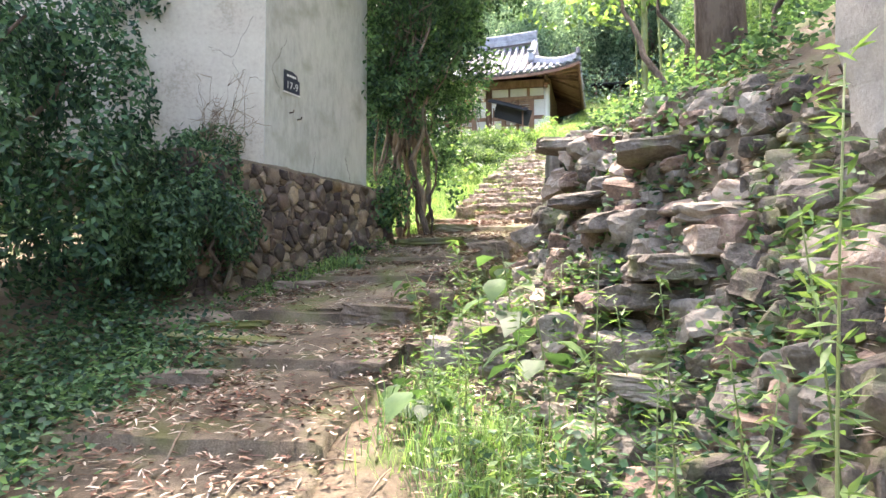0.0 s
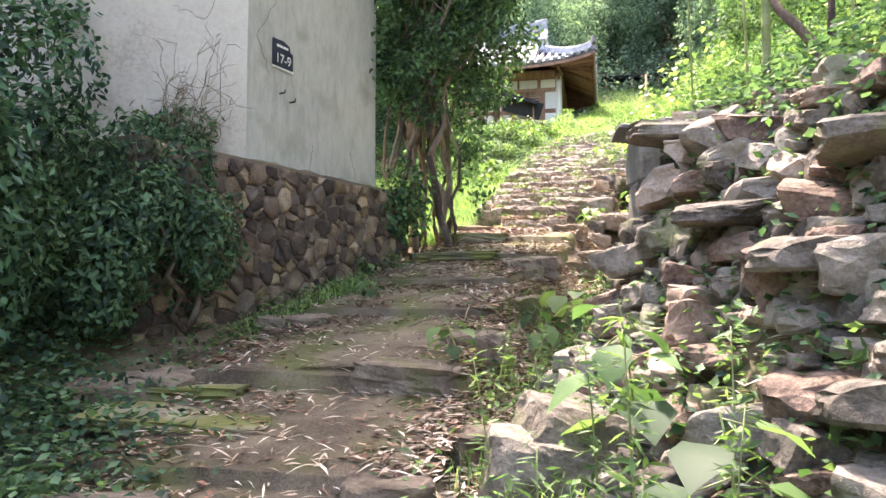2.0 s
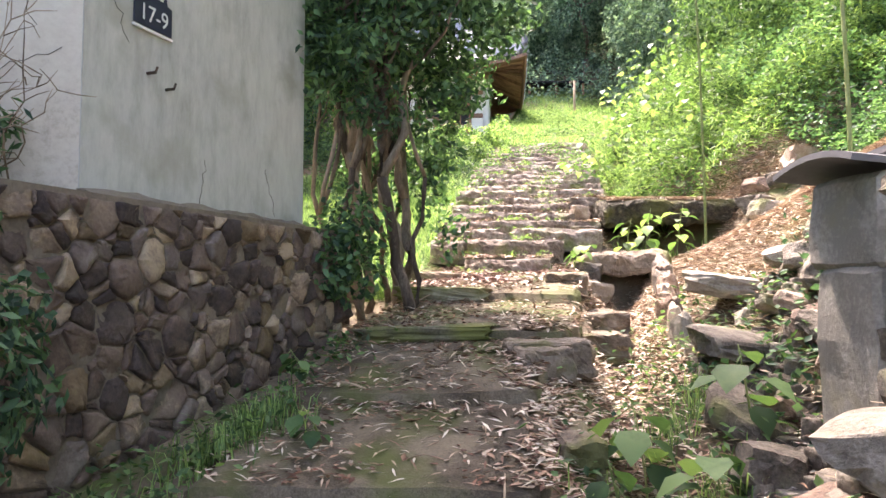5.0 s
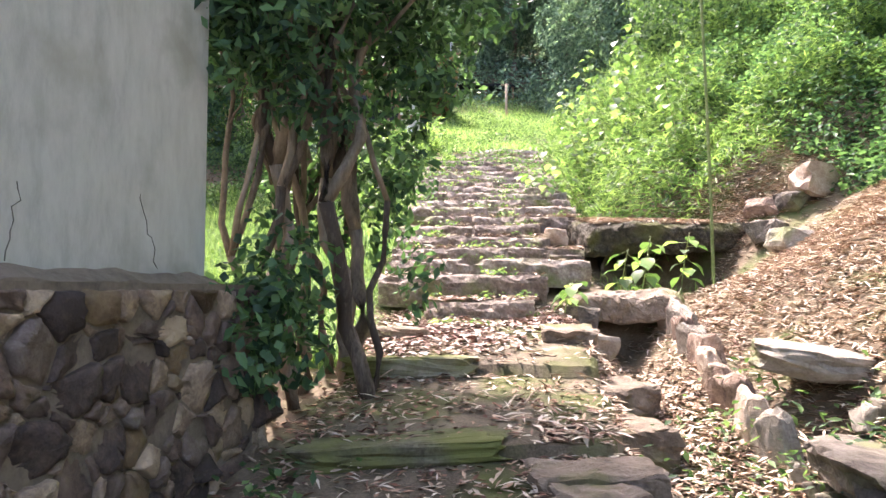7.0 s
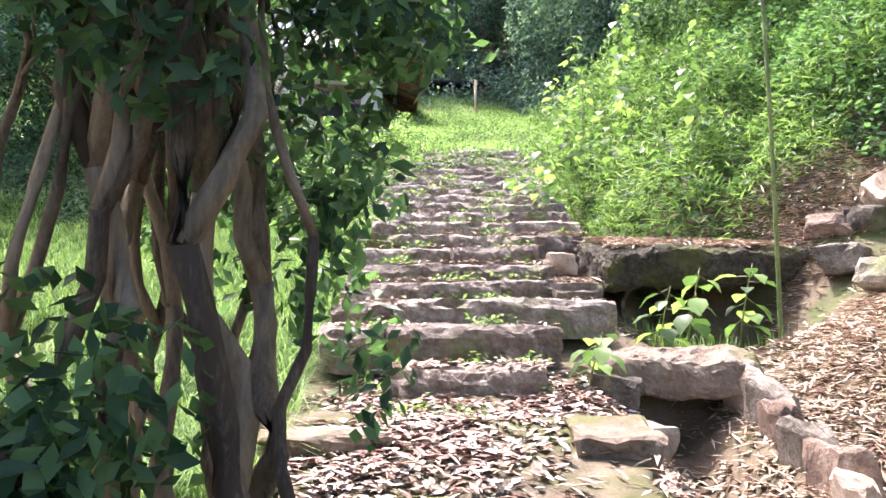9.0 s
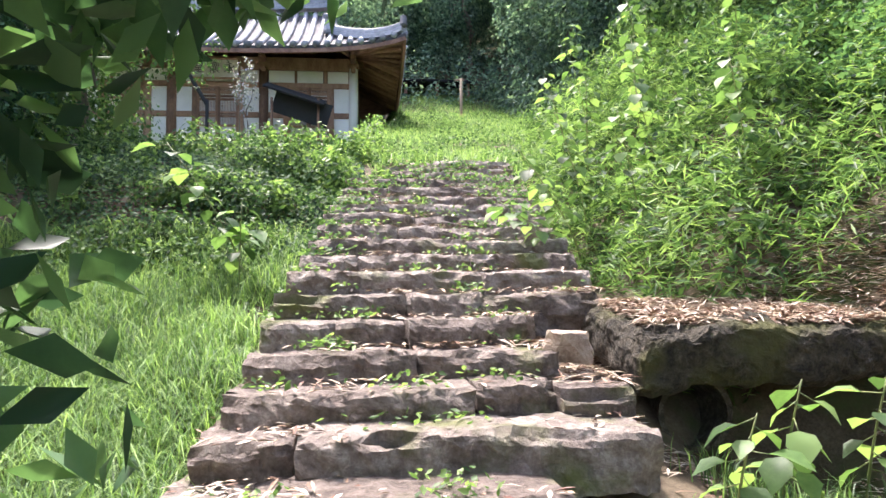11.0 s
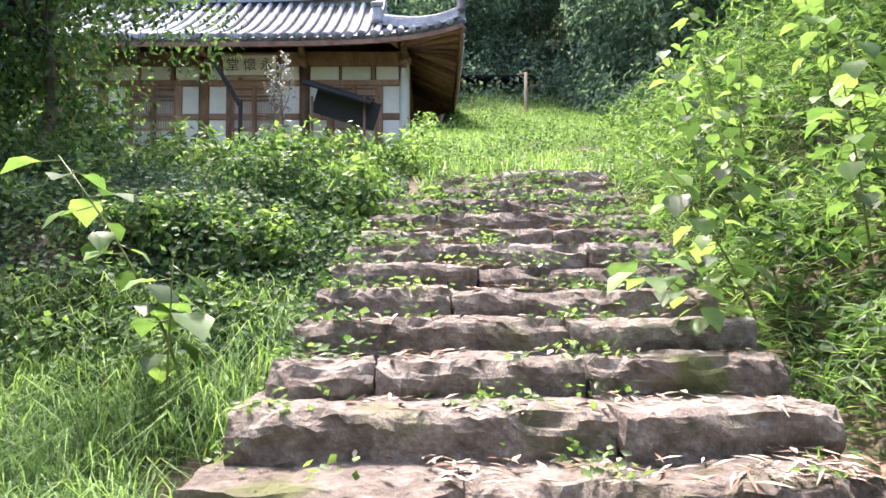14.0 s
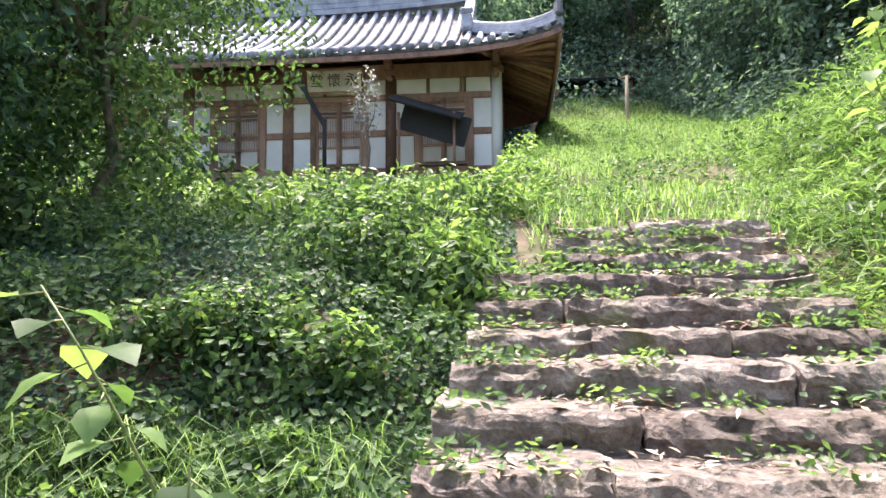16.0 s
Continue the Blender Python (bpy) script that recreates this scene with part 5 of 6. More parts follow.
# bamboo poles on the bank
for k, (x, y, lean) in enumerate(((0.55, 6.6, 2), (0.95, 8.9, -4), (1.65, 8.2, 3), (2.1, 9.0, 6), (0.9, 11.9, -2))):
    z = float(ground(x, y))
    b = tagged(new("bamboo_pole"), "slender green bamboo stem on the bank", "bamboo", "bamboo on the bank")
    pts, rad = [], []
    rr = 0.03 if k == 0 else 0.016
    for j in range(31):
        u = j / 30
        for e, w in ((0, 1.0), (0.012, 1.18), (0.024, 1.0)):
            pts.append((x + lean * 0.12 * u * u, y + 0.3 * u * u, z - 0.1 + u * 7.5 + e))
            rad.append(rr * (1 - 0.5 * u) * w)
    part("culm", tubes_mesh("culm", [tube("t", pts, rad, M_BAMBOO, 8)], M_BAMBOO), b)
    foliage("leaves", [((x + lean * 0.1, y + 0.25, z + 6.2), (0.7, 0.7, 1.5))], 420, 0.16, 0.025, L_LIGHT, b, droop=0.8, floor=False)

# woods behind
far = [tree_thing("woodland_tree", "leafy woodland tree on the hillside", 9 + k, 3.0 + 0.3 * k, 0.16, 0.17, L_FAR_HAZE if k != 1 else L_WOOD, 40 + k, 64, 400, 0.02) for k in range(3)]
spots = []
r = random.Random(77)
for k, (x, y) in enumerate(((-14, 39), (-9, 38), (-5, 40), (-1, 41), (3, 42), (7, 40), (11, 38), (15, 36), (-18, 34), (-12, 46), (-7, 47), (-2, 48), (3, 50), (8, 48), (13, 46), (18, 42), (-19, 42), (-10, 55), (-3, 57), (4, 58), (11, 56), (18, 52), (-18, 54), (25, 48),
                           (9, 31), (12.5, 29), (10, 25), (14, 23), (9.5, 20.5), (13, 17), (11, 13), (14, 9), (10.5, 8), (16, 31), (19, 25), (18, 18), (8, 35), (-15, 28), (-18, 23), (-14, 20), (-17, 15), (-12.5, 14.5), (-14, 8), (-19, 10), (-12, 2), (9, 2), (12, -5), (4, -12), (-6, -13), (-13, -6), (0, -18),
                           (5.5, 33), (6.5, 28.5), (3.5, 38), (-1.5, 37.5), (7.5, 24.5), (22, 36), (-24, 46), (-24, 30), (-8, 66), (2, 68), (12, 66), (22, 60), (-20, 66))):
    s = far[k % 3]
    m = pose(x + r.uniform(-0.8, 0.8), y + r.uniform(-0.8, 0.8), float(ground(x, y)) - 0.2, r.uniform(-4, 4), r.uniform(-4, 4), r.uniform(0, 360))
    if k < 3:
        s.matrix_world = m
        tagged(s, group="woods on the hillside")
    else:
        copy_thing(s, m)

# slope of bamboo grass east of the stairs, darker scrub above
def slope_cover(name, label, cat, x0, x1, y0, y1, n, mat, length, width, lift, keep=None, droop=0.2, kind="stuff", tuft=0.0, normal=(0, 0, 1)):
    x, y = rng.uniform(x0, x1, n), rng.uniform(y0, y1, n)
    if keep is not None:
        k = keep(x, y)
        x, y = x[k], y[k]
    f = np.array([noise.noise((a * 1.3, b * 1.3, 4)) for a, b in zip(x, y)])
    z = ground(x, y) + rng.uniform(0, 1, len(x)) ** 1.5 * lift * np.clip(0.6 + 1.3 * f, 0.08, 1.6) + 0.02
    v, q = leaf_arrays(np.stack([x, y, z], 1), np.tile(np.array(normal, float), (len(x), 1)), length, width, droop)
    return tagged(part(name, np_mesh(name, v, q, mat)), label, cat, kind=kind)


def grass_cover(name, label, x0, x1, y0, y1, n, mat, length, width, keep=None, lean=0.7):
    x, y = rng.uniform(x0, x1, n), rng.uniform(y0, y1, n)
    f = np.array([noise.noise((a * 0.9, b * 0.9, 8)) for a, b in zip(x, y)])
    k = f > -0.45
    if keep is not None:
        k &= keep(x, y)
    x, y = x[k], y[k]
    v, q = blades(np.stack([x, y, top(x, y)], 1), length, width, lean)
    return tagged(part(name, np_mesh(name, v, q, mat)), label, "grass", kind="stuff")


def stair_right(y):
    return lerp(y, [(12.8, 0.4), (13.3, 0.14), (17, 0.46), (19, 1.0), (26, 2.2)])


def stair_left(y):
    return lerp(y, [(10, -2.3), (11.5, -2.25), (13.3, -2.05), (16.5, -1.65), (17.6, -1.2), (20, -1.4)])


slope_cover("bamboo_grass", "bright-green bamboo grass covering the slope beside the stairs", "bamboo grass", 0.3, 5.5, 12.9, 21, 64000, L_LIGHT, 0.15, 0.017, 0.8, lambda x, y: x > stair_right(y), 0.5)
slope_cover("slope_scrub", "mixed leafy scrub on the slope beside the stairs", "scrub", 0.5, 6.5, 13.2, 24, 26000, L_MID, 0.11, 0.06, 0.8, lambda x, y: x > stair_right(y) + 0.25, 0.4)
slope_cover("dark_scrub", "dark ivy and scrub on the upper slope", "scrub", 2.2, 7.5, 7.5, 17, 56000, L_TREE, 0.085, 0.05, 1.0, lambda x, y: x > 2.0 + 0.9 * np.sin(y * 0.8) * 0.4, 0.3)
slope_cover("woodland_undergrowth", "dense leafy undergrowth on the wooded hillside", "undergrowth", -26, 26, 33.8, 64, 140000, L_FAR_HAZE, 0.18, 0.11, 2.4, None, 0.3, normal=(0, -0.5, 0.7))
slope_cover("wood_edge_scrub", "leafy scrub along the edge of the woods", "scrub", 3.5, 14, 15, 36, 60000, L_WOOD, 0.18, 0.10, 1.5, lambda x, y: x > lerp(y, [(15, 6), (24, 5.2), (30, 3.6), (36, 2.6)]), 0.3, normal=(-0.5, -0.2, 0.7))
slope_cover("west_scrub", "leafy scrub west of the grass", "scrub", -16, -7.0, 9, 36, 30000, L_MID, 0.22, 0.13, 1.6, None, 0.3, normal=(0.5, -0.2, 0.7))
# bushes at the top of the slope
sb = tagged(new("slope_bushes"), "tall leafy bushes along the top of the slope", "bush", kind="stuff")
foliage("foliage", clumps((3.4, 18.5, 8.0), (1.2, 2.4, 1.1), 0.34, 26, 61) + clumps((4.2, 14.5, 8.2), (1.2, 2.2, 1.3), 0.34, 26, 62) + clumps((4.0, 10.5, 6.8), (1.0, 2.2, 1.2), 0.34, 22, 63) + clumps((3.0, 7.5, 5.2), (0.9, 1.5, 1.0), 0.34, 18, 67), 900, 0.12, 0.06, L_MID, sb)
# vine bank and grass west of the stairs
slope_cover("vine_bank", "dense green vines covering the bank below the hall", "vines", -8.5, -1.4, 14.6, 19.5, 90000, L_MID, 0.05, 0.035, 0.36, lambda x, y: (x < stair_left(y) + 0.1) & (np.array([noise.noise((a * 1.1, b * 2.2, 6)) for a, b in zip(x, y)]) + rng.uniform(-0.4, 0.4, len(x)) > 0.02), 0.5, normal=(0.1, -0.55, 0.8))
slope_cover("vine_underlayer", "dark ivy leaves close to the bank soil", "vines", -8.5, -1.3, 14.7, 18.5, 60000, L_VINE, 0.043, 0.034, 0.14, lambda x, y: (x < stair_left(y) + 0.1) & (np.array([noise.noise((a * 0.8, b * 1.6, 16)) for a, b in zip(x, y)]) + rng.uniform(-0.3, 0.3, len(x)) > -0.2 + 0.2 * (x < -3) * (y < 16)), 0.5, normal=(0.1, -0.55, 0.8))
vc = tagged(new("bank_vines"), "leafy vine clumps hanging down the bank beside the stairs", "vines", kind="stuff")
rb = random.Random(88)
vine_spots = []
for k in range(46):
    y = rb.uniform(15.0, 17.2)
    x = float(stair_left(y)) - abs(rb.gauss(0, 1.3)) - 0.05
    q = rb.uniform(0.12, 0.3)
    vine_spots.append(((x, y, float(ground(x, y)) + q * 0.4), (q * 1.3, q, q)))
foliage("foliage", vine_spots, 5200, 0.055, 0.038, L_MID, vc, up=0.5, droop=0.5)
foliage("young_foliage", [((x + 0.1, y - 0.1, z + 0.08), (a * 0.7, b * 0.7, c * 0.7)) for (x, y, z), (a, b, c) in vine_spots[::2]], 3800, 0.05, 0.036, L_LIGHT, vc, up=0.7)
patch_tufts = [(-2.2, 17.4), (-3.2, 17.6), (-4.2, 17.8), (-2.9, 18.6), (-1.9, 18.4), (-3.8, 19.2), (-5.0, 18.6), (-2.4, 20.0), (-1.7, 16.6), (-4.6, 17.2)]
wb = tagged(new("bank_weeds"), "tall bushy weeds along the top of the bank", "weeds", kind="stuff")
foliage("foliage", [((x, y, float(ground(x, y)) + 0.2), (0.36, 0.34, 0.36)) for x, y in patch_tufts] + [((x + 0.5, y + 0.3, float(ground(x + 0.5, y + 0.3)) + 0.1), (0.26, 0.26, 0.26)) for x, y in patch_tufts], 3200, 0.10, 0.045, L_LIGHT, wb, up=0.4)
slope_cover("weedy_terrace", "tall weeds on the terrace before the hall", "weeds", -9, 1.2, 18.5, 24.0, 32000, L_LIGHT, 0.10, 0.04, 0.42, lambda x, y: (x < lerp(y, [(18, -1.0), (22, -0.8), (27, -0.9)])), 0.3)
grass_cover("lawn_grass", "long green grass beside the foot of the stairs", -7.5, -1.9, 10.2, 15.4, 95000, L_GRASS, 0.26, 0.0055, lambda x, y: x < stair_left(y) + 0.05, 1.7)
grass_cover("slope_grass", "sunlit grass on the slope above the stairs", -1.4, 5.5, 17.8, 36.5, 52000, L_GRASS, 0.2, 0.010, lambda x, y: (x > lerp(y, [(17.8, -1.2), (27, -0.9), (33, 0)])) & (((x - 0.9) / 0.9) ** 2 + ((y - 21.6) / 1.2) ** 2 + rng.uniform(-0.5, 0.5, len(x)) > 1), 1.3)
slope_cover("slope_weeds", "leafy weeds scattered through the slope grass", "weeds", -1.3, 4.5, 17.9, 31, 24000, L_MID, 0.08, 0.04, 0.34, lambda x, y: (x > -1.2) & (np.array([noise.noise((a * 0.7, b * 0.7, 26)) for a, b in zip(x, y)]) > 0.0), 0.3)

# unseen strip of pale packed earth, added to bounce light onto the hall front
ya, yb = np.meshgrid(np.linspace(-13.0, -1.3, 40), np.linspace(23.4, 26.6, 14))
yz = ground(ya, yb) + 0.03
yi = np.arange(ya.size).reshape(ya.shape)
tagged(part("yard", np_mesh("yard", np.stack([ya, yb, yz], -1).reshape(-1, 3), np.stack([yi[:-1, :-1], yi[:-1, 1:], yi[1:, 1:], yi[1:, :-1]], -1).reshape(-1, 4), M_BOUNCE_SAND)), "unseen pale earth added to bounce light onto the hall front", "ground", kind="structure")

# tree in front of the hall, west
wt = tree_thing("maple_tree", "shady maple-like tree on the vine bank", 5.4, 1.9, 0.09, 0.08, L_MID, 91, 80, 1100, 0.0)
wt.matrix_world = pose(-5.0, 18.3, 5.0)
wt2 = tree_thing("maple_tree", "dark leafy small tree at the edge of the grass", 3.4, 1.5, 0.07, 0.08, L_DARK, 92, 70, 1300, 0.0)
wt2.matrix_world = pose(-5.7, 16.9, 4.7)
fl = tagged(new("flowering_shrub"), "pale flowering shrub in front of the hall", "shrub")
L_PALE = leafy("leaf_pale", (0.16, 0.20, 0.10), (0.32, 0.36, 0.22), (0.55, 0.58, 0.45), 0.6, 0.3)
foliage("foliage", clumps((-3.9, 25.6, 8.4), (0.35, 0.3, 0.9), 0.4, 14, 71), 500, 0.07, 0.045, L_PALE, fl, floor=False)
branchy((-3.9, 25.6, 6.9), [(-3.7, 25.6, 8.8), (-4.1, 25.5, 8.9), (-3.9, 25.7, 9.2)], 0.02, M_BARK, "stems", fl, 0.05, 5)


def big_leaf_plant(label, x, y, h, n, size, lean, seed, mat=None, name="broadleaf_plant", z=None):
    """A wiry stem with large pointed leaves on stalks."""
    r = random.Random(seed)
    p = tagged(new(name), label, "plant")
    z0 = float(top(x, y)) if z is None else z
    pts = [(x + lean[0] * (k / 6) ** 1.5, y + lean[1] * (k / 6) ** 1.5, z0 - 0.03 + h * k / 6) for k in range(7)]
    part("stem", tubes_mesh("stem", [tube("t", pts, [0.008 - 0.0008 * k for k in range(7)], M_BAMBOO, 6)], M_BAMBOO), p)
    for k in range(n):
        u = 0.35 + 0.65 * (k + 0.5) / n
        i = min(5, int(u * 6))
        a = Vector(pts[i]).lerp(Vector(pts[i + 1]), u * 6 - i)
        w = k * 2.4 + r.uniform(-0.4, 0.4)
        d = Vector((math.cos(w), math.sin(w), r.uniform(-0.85, 0.0))).normalized()
        L = size * r.uniform(0.65, 1.15)
        q = a + d * L * 0.45
        side = d.cross(Vector((0, 0, 1))).normalized()
        upv = side.cross(d).normalized()
        W = L * 0.41
        vs = [q, q + d * L * 0.22 + side * W * 0.8 + upv * 0.1 * L, q + d * L * 0.55 + side * W + upv * 0.06 * L, q + d * L + upv * -0.22 * L, q + d * L * 0.55 - side * W + upv * 0.06 * L, q + d * L * 0.22 - side * W * 0.8 + upv * 0.1 * L, q + d * L * 0.5, q + d * L * 0.22]
        me = mesh_from("leaf", vs, [(0, 1, 7), (1, 2, 6, 7), (2, 3, 6), (0, 7, 5), (7, 6, 4, 5), (6, 3, 4)], mat or L_LIGHT, True)
        part("leaf", me, p)
        part("stalk", tubes_mesh("stalk", [tube("t", [a, q], [0.003, 0.0025], M_BAMBOO, 5)], M_BAMBOO), p)
    return p


big_leaf_plant("young sapling with broad light-green leaves in the grass", -2.2, 14.45, 1.15, 18, 0.17, (-0.62, 0.12), 1)
big_leaf_plant("young sapling with broad light-green leaves in the grass", -2.25, 14.3, 0.75, 9, 0.18, (0.02, 0.0), 7)
big_leaf_plant("broad-leaved sapling leaning over the stairs", 0.32, 14.5, 0.6, 20, 0.15, (-0.72, -0.25), 2)
big_leaf_plant("broad-leaved sapling leaning over the stairs", 0.42, 14.8, 0.9, 26, 0.145, (-0.6, -0.3), 3)
big_leaf_plant("broad-leaved sapling beside the stairs", 0.65, 15.3, 1.1, 26, 0.14, (-0.35, -0.2), 4)
big_leaf_plant("broad-leaved sapling beside the stairs", 0.9, 16.0, 1.2, 26, 0.14, (-0.1, -0.3), 5)
big_leaf_plant("broad-leaved sapling beside the stairs", 1.2, 15.0, 1.0, 24, 0.14, (-0.3, -0.2), 6)
for k, (x, y, h, lx) in enumerate(((0.85, 14.6, 1.0, -0.3), (1.3, 15.6, 1.3, -0.2), (1.0, 16.8, 1.2, -0.4), (1.7, 16.4, 1.4, -0.3), (1.5, 17.6, 1.3, -0.4), (2.1, 15.2, 1.2, -0.2), (2.2, 17.2, 1.5, -0.3), (1.9, 18.6, 1.4, -0.4), (1.55, 14.2, 0.9, -0.3))):
    big_leaf_plant("leafy sapling with broad light-green leaves on the slope", x, y, h, 22, 0.14, (lx, -0.3), 60 + k)
for k, (x, y, h, n, s) in enumerate(((0.22, 11.85, 0.62, 12, 0.15), (0.0, 11.8, 0.5, 10, 0.15), (0.55, 11.8, 0.62, 12, 0.15), (-0.5, 11.65, 0.25, 9, 0.14), (-0.62, 11.3, 0.3, 8, 0.13))):
    big_leaf_plant("bright-green leafy weed growing by the ditch", x, y, h, n, s, (0.05, -0.1), 10 + k)
for k, (x, y, h, n, s, mt) in enumerate(((-0.95, 4.15, 0.25, 9, 0.2, L_MID), (-0.78, 3.75, 0.3, 9, 0.2, L_MID), (-0.95, 7.15, 0.4, 9, 0.2, L_MID), (-0.75, 7.6, 0.5, 10, 0.2, L_MID), (-0.6, 6.9, 0.35, 9, 0.18, L_MID), (-0.45, 4.6, 0.75, 10, 0.26, L_MID), (-0.2, 3.9, 0.6, 9, 0.24, L_MID), (-1.35, 5.6, 0.3, 9, 0.12, L_MID),
                                      (-0.3, 7.4, 0.5, 9, 0.2, L_MID), (0.05, 6.9, 0.4, 8, 0.18, L_MID), (-1.2, 6.2, 0.3, 8, 0.16, L_MID), (-2.3, 7.2, 0.2, 8, 0.1, L_MID), (-2.55, 7.9, 0.2, 8, 0.1, L_MID))):
    big_leaf_plant("broad-leaved green weed among the stones", x, y, h, n, s, (-0.08, -0.05), 30 + k, mt)


def tall_weed(x, y, h, seed):
    """An upright weed with whorls of narrow leaves all up its stem."""
    r = random.Random(seed)
    p = tagged(new("tall_weed"), "tall upright weed with narrow pale-green leaves", "weed", "weeds on the bank")
    z0 = float(top(x, y))
    lx, ly = r.uniform(-0.1, 0.1), r.uniform(-0.1, 0.1)
    pts = [(x + lx * (k / 5) ** 2, y + ly * (k / 5) ** 2, z0 - 0.03 + h * k / 5) for k in range(6)]
    part("stem", tubes_mesh("stem", [tube("t", pts, [0.006 - 0.0008 * k for k in range(6)], M_BAMBOO, 6)], M_BAMBOO), p)
    n = int(h * 95)
    u = rng.uniform(0.15, 1.0, n)
    a = rng.uniform(0, 6.28, n)
    c = np.stack([x + lx * u * u, y + ly * u * u, z0 + h * u], 1)
    d = np.stack([np.cos(a), np.sin(a), 0.45 * np.ones(n)], 1)
    L = 0.092 * (1.2 - 0.55 * u)
    v, q = leaf_arrays(c + d * L[:, None] * 0.5, np.tile(np.array([0, 0, 1.0]), (n, 1)), L, 0.015 * np.ones(n), 0.0, d)
    part("leaves", np_mesh("leaves", v, q, L_LIGHT), p)


r = random.Random(50)
for k, (x, y, h) in enumerate(((0.42, 1.4, 1.7), (0.52, 1.55, 1.35), (0.4, 1.9, 0.9), (0.46, 2.2, 0.8), (0.3, 2.6, 1.0), (0.03, 3.0, 1.0), (-0.35, 3.4, 0.8), (-0.55, 3.3, 1.0), (0.1, 1.75, 0.7), (-0.22, 2.5, 0.6), (0.2, 2.3, 0.8), (-0.55, 3.1, 0.8), (-0.8, 3.7, 0.6), (-0.62, 4.3, 0.7), (-1.05, 4.6, 0.65), (-1.12, 5.3, 0.6), (-0.9, 5.6, 0.5), (-0.15, 4.3, 0.6), (0.2, 3.4, 0.7), (-0.95, 6.3, 0.5),
                               (-0.35, 2.8, 0.6), (-0.5, 2.5, 0.5))):
    tall_weed(x, y, h, k)

# low growth beside the path
def patch(name, label, cat, pts, n, length, width, mat, lift=0.15, rad=0.3, grass=False):
    g = []
    for x, y in pts:
        xx, yy = x + rng.normal(0, rad, n), y + rng.normal(0, rad, n)
        zz = top(xx, yy)
        if grass:
            g.append(blades(np.stack([xx, yy, zz], 1), length, width, 0.8))
        else:
            g.append(leaf_arrays(np.stack([xx, yy, zz + rng.uniform(0.0, 1, n) ** 1.5 * lift + 0.015], 1), np.tile(np.array([0, 0, 1.0]), (n, 1)), length, width, 0.2))
    v, q = join_arrays(g)
    tagged(part(name, np_mesh(name, v, q, mat)), label, cat, kind="stuff")


patch("ground_ivy", "low ivy creeping over the ground beside the path", "ivy", [(-3.1, 3.0), (-3.4, 3.6), (-3.0, 3.6), (-3.5, 4.3), (-2.9, 4.2), (-3.5, 2.6), (-3.3, 4.8), (-2.8, 2.6), (-3.7, 5.0), (-3.1, 2.2)], 900, 0.055, 0.04, L_VINE, 0.2, 0.28)
patch("verge_grass", "tufts of grass at the foot of the stone base", "grass", [(-2.78, 7.15), (-2.62, 7.45), (-2.72, 7.3), (-2.95, 6.55)], 190, 0.17, 0.006, L_GRASS, rad=0.11, grass=True)
patch("verge_weeds", "small weeds at the foot of the stone base", "weeds", [(-2.75, 7.2), (-2.9, 6.6), (-3.05, 6.2), (-2.5, 8.3), (-2.65, 7.7), (-3.15, 5.8), (-3.0, 6.9)], 110, 0.055, 0.032, L_MID, 0.16, 0.15)
patch("ditch_weeds", "weeds and ferns growing in the ditch and bank", "weeds", [(-0.9, 6.4), (-0.7, 7.2), (-0.55, 8.0), (-0.4, 8.6), (-0.25, 9.2), (-0.95, 5.7), (-0.8, 4.9), (-0.9, 4.2), (-0.6, 3.6), (-0.35, 3.0), (-0.75, 5.2), (0.0, 7.8), (0.1, 8.6), (-0.1, 3.9), (0.2, 3.2), (0.1, 4.4), (-0.2, 4.9), (0.5, 2.7)], 150, 0.06, 0.03, L_MID, 0.26, 0.2)
patch("ditch_grass", "thin grass tufts among the bank stones", "grass", [(-0.9, 4.6), (-0.85, 3.9), (-0.7, 3.3), (-0.75, 7.0), (-0.45, 7.9), (-0.95, 6.0), (-0.3, 3.4), (-0.45, 2.9), (-0.38, 3.3), (0.6, 12.1), (0.5, 12.2), (0.3, 12.1)], 260, 0.2, 0.006, L_GRASS, rad=0.15, grass=True)
patch("bank_growth", "weeds and small creepers growing out of the stone bank", "weeds", [(0.55, 2.2), (0.75, 2.9), (0.35, 3.5), (0.1, 4.1), (0.7, 4.3), (-0.2, 4.7), (0.4, 5.2), (0.85, 5.6), (-0.3, 5.5), (0.9, 3.6), (1.0, 2.3), (0.2, 6.2), (1.0, 5.0), (-0.45, 5.0)], 120, 0.06, 0.034, L_MID, 0.34, 0.13)
patch("bank_ivy", "ivy trailing over the stony bank", "ivy", [(0.2, 5.8), (0.3, 5.0), (0.5, 4.2), (0.4, 6.5), (0.6, 7.4), (0.7, 8.3), (0.7, 3.2), (1.0, 4.6), (1.0, 6.0), (1.2, 7.5), (0.2, 7.6), (0.1, 3.0), (0.5, 2.6)], 520, 0.06, 0.045, L_VINE, 0.25, 0.3)
# weeds on the stairs
ws = []
r = random.Random(9)
for n, (y, z, x0, x1) in enumerate(STEPS):
    for k in range(3 if n < 7 else 4):
        ws.append((r.uniform(x0, x1), y + r.uniform(0.02, 0.36) - (0.03 if n > 6 else 0)))
patch("stair_weeds", "yellow-green weeds sprouting from the stair joints", "weeds", ws, 26, 0.042, 0.027, L_LIGHT, 0.06, 0.07)
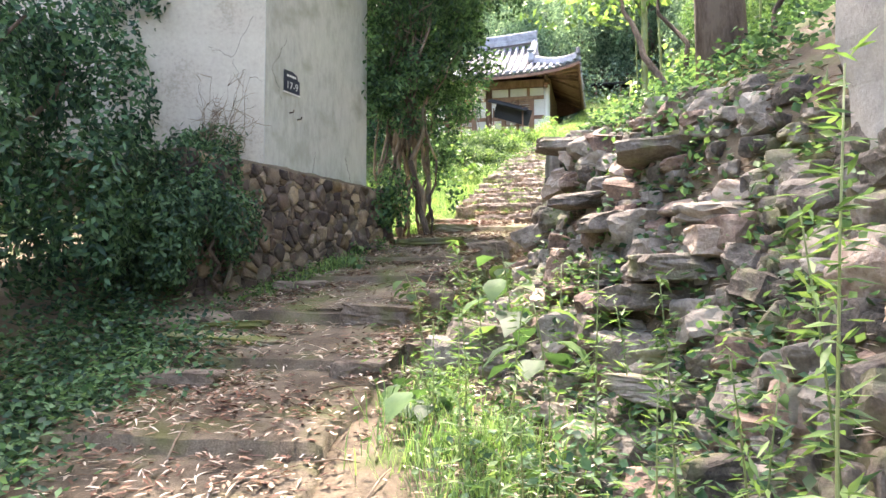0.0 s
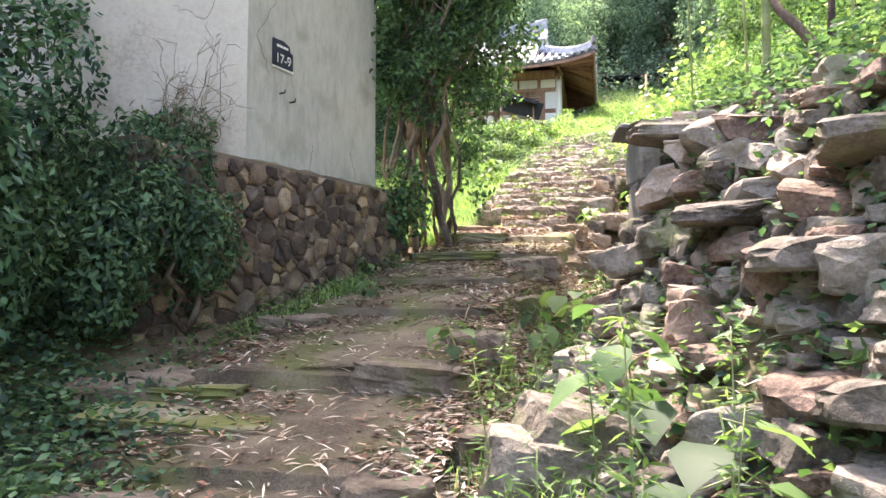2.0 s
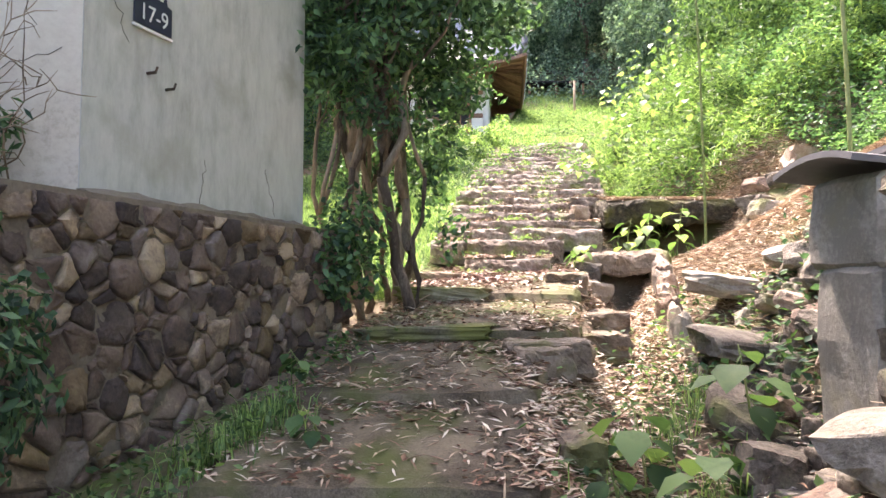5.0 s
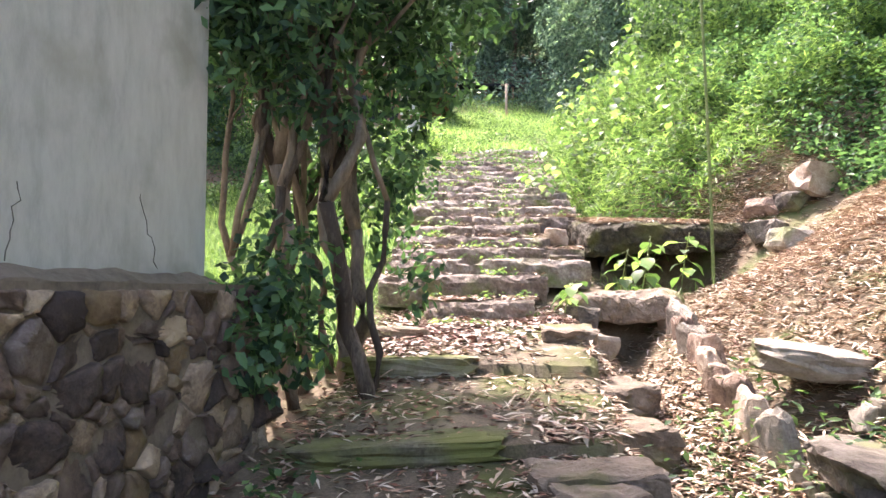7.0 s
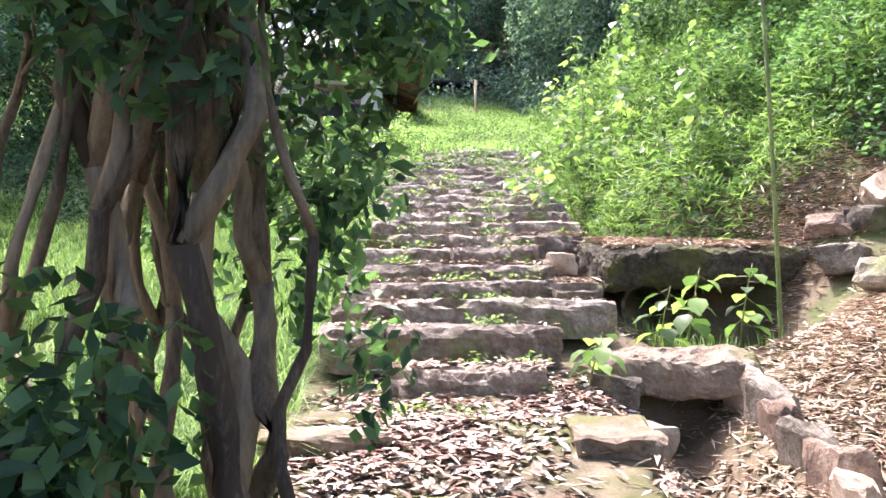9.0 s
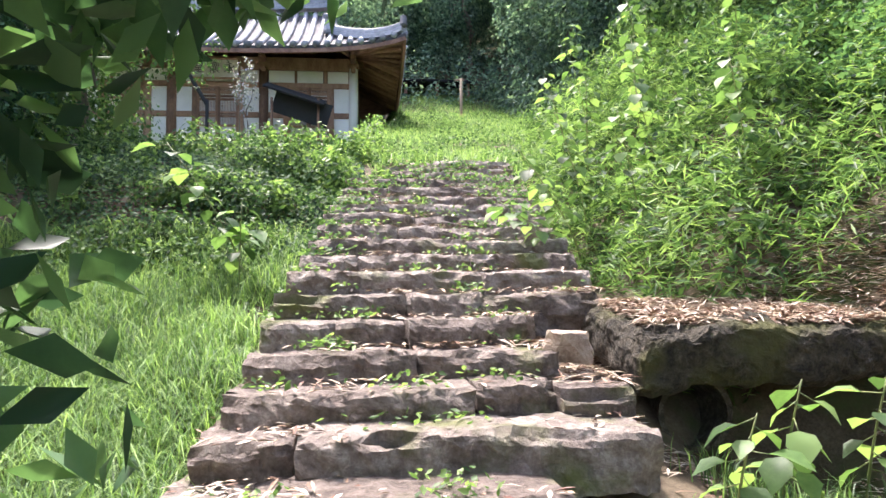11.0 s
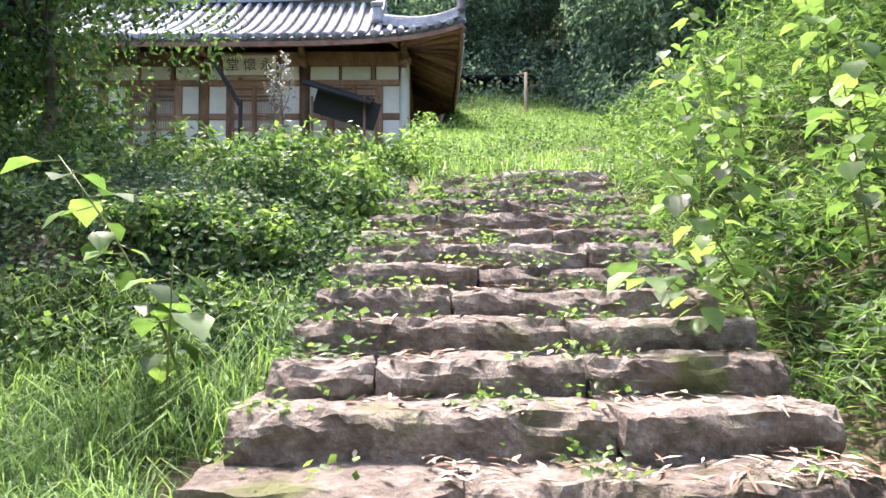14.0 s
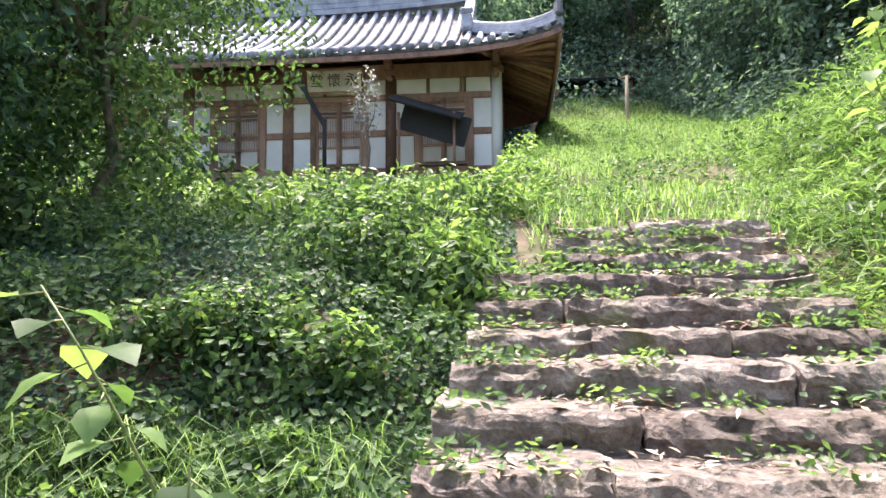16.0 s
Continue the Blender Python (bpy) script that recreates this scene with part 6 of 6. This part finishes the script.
patch("stair_ivy", "ivy spilling onto the upper stair treads", "ivy", [(-1.3, 16.3), (-0.9, 16.6), (-0.4, 16.8), (0.1, 16.5), (-1.45, 15.6), (0.0, 15.2), (-0.7, 17.2), (0.3, 16.0), (-0.2, 17.3), (-1.2, 17.2), (-1.6, 15.0), (-1.7, 14.4)], 110, 0.055, 0.04, L_MID, 0.07, 0.15)


# ---- fallen leaves ----
def litter(name, label, spots, n, length, width, mat, rad, flat=0.35, lift=0.035):
    g = []
    for x, y in spots:
        xx, yy = x + rng.normal(0, rad, n), y + rng.normal(0, rad * 1.1, n)
        zz = top(xx, yy)
        on = (xx > -0.05) & (xx < 1.65) & (yy > 12.46) & (yy < 13.15)
        zz = np.where(on, np.maximum(zz, 3.60 + (yy - 12.8) * 0.158), zz) + rng.uniform(0.006, lift, n)
        g.append(leaf_arrays(np.stack([xx, yy, zz], 1), np.tile(np.array([0, 0, 1.0 / flat]), (n, 1)), length, width, 0.0))
    v, q = join_arrays(g)
    tagged(part(name, np_mesh(name, v, q, mat)), label, "leaf litter", kind="stuff")


r = random.Random(14)
sp = [(r.uniform(*[float(e) for e in path_edges(y)]), y) for y in np.arange(2.2, 10.6, 0.1)]
litter("bamboo_leaf_litter", "dry pale bamboo leaves strewn over the path", sp, 32, 0.10, 0.013, M_STRAW, 0.22)
litter("brown_leaf_litter", "reddish-brown dead leaves on the path", [(-2.6, 4.4), (-2.3, 5.0), (-2.9, 5.1), (-2.2, 4.0), (-1.4, 4.7), (-1.2, 5.3), (-1.15, 5.9), (-1.9, 3.6), (-2.4, 3.4), (-1.5, 3.6), (-2.2, 3.9), (-2.8, 5.7), (-2.3, 9.2), (-2.5, 8.7), (-2.2, 9.6), (-2.0, 8.9), (-2.9, 4.7), (-2.6, 6.2), (-2.3, 6.8), (-1.9, 7.6), (-1.4, 6.9), (-1.3, 8.2), (-2.4, 7.7), (-1.7, 8.6), (-1.2, 9.3), (-1.8, 9.4), (-3.1, 6.0), (-2.0, 2.8), (-1.4, 2.9), (-2.7, 2.9), (-1.1, 4.0)], 150, 0.055, 0.023, M_LITTER, 0.19)
litter("stair_foot_litter", "pale dead leaves heaped at the foot of the stairs", [(-1.9, 10.4), (-1.8, 10.8), (-1.6, 11.0), (-2.0, 10.1), (-1.4, 10.3), (-1.9, 11.2), (-1.5, 10.6), (-1.0, 10.9), (-0.75, 11.1)], 300, 0.075, 0.032, M_PALE_LITTER, 0.18)
litter("ditch_litter", "dead leaves filling the ditch", [(-1.18, y) for y in np.arange(4.4, 9.0, 0.25)] + [(-0.95, y) for y in np.arange(4.2, 7.4, 0.25)] + [(-0.75, y) for y in np.arange(7.0, 9.2, 0.3)] + [(-0.45, y) for y in np.arange(9.0, 11.2, 0.25)] + [(-0.3, y) for y in np.arange(8.4, 10.8, 0.25)], 170, 0.10, 0.022, M_STRAW, 0.14)
litter("culvert_litter", "bamboo leaf litter over the mossy slab and bank", [(x, y) for x in (0.3, 0.7, 1.1, 1.5, 2.0, 2.5) for y in (9.0, 9.6, 10.2, 10.5, 10.8, 11.1, 11.4, 12.5, 12.8)] + [(0.0, 12.7), (-0.1, 13.0), (0.1, 12.95), (0.0, 13.1), (-0.2, 12.95), (0.3, 12.8), (0.9, 12.8), (1.3, 12.8), (0.6, 13.0), (1.1, 13.0), (1.5, 12.9)], 360, 0.12, 0.013, M_STRAW, 0.22)
litter("tread_litter", "dry leaves lying on the stair treads", [(r.uniform(x0, x1), y + 0.22) for y, z, x0, x1 in STEPS for _ in range(4)], 22, 0.08, 0.02, M_STRAW, 0.14)
litter("bank_litter", "dead leaves caught among the bank stones", [(x, y) for x in (-0.4, 0.0, 0.4, 0.9) for y in np.arange(2.2, 10.0, 0.4)], 110, 0.09, 0.017, M_STRAW, 0.2, 0.35, 0.1)
litter("bank_foot_litter", "dead leaves on the bare soil of the vine bank", [(x, y) for x in (-2.6, -3.1, -3.6, -4.1, -4.6) for y in (14.9, 15.3, 15.7, 16.1)], 90, 0.08, 0.03, M_LITTER, 0.22)
tw = []
for k in range(60):
    y = r.uniform(2.5, 10.4)
    a, b = [float(e) for e in path_edges(y)]
    x = r.uniform(a - 0.2, b + 0.5)
    w = r.uniform(0, 3.14)
    L = r.uniform(0.08, 0.32)
    p = Vector((x, y, float(top(x, y)) + 0.012))
    q = Vector((x + math.cos(w) * L, y + math.sin(w) * L, float(top(x + math.cos(w) * L, y + math.sin(w) * L)) + 0.02))
    tw.append(tube("t", [p, p.lerp(q, 0.5) + Vector((0, 0, 0.015)), q], [0.006, 0.005, 0.003], M_TWIG, 5))
tagged(part("fallen_twigs", tubes_mesh("fallen_twigs", tw, M_TWIG)), "dry twigs scattered over the path", "twigs", kind="stuff")
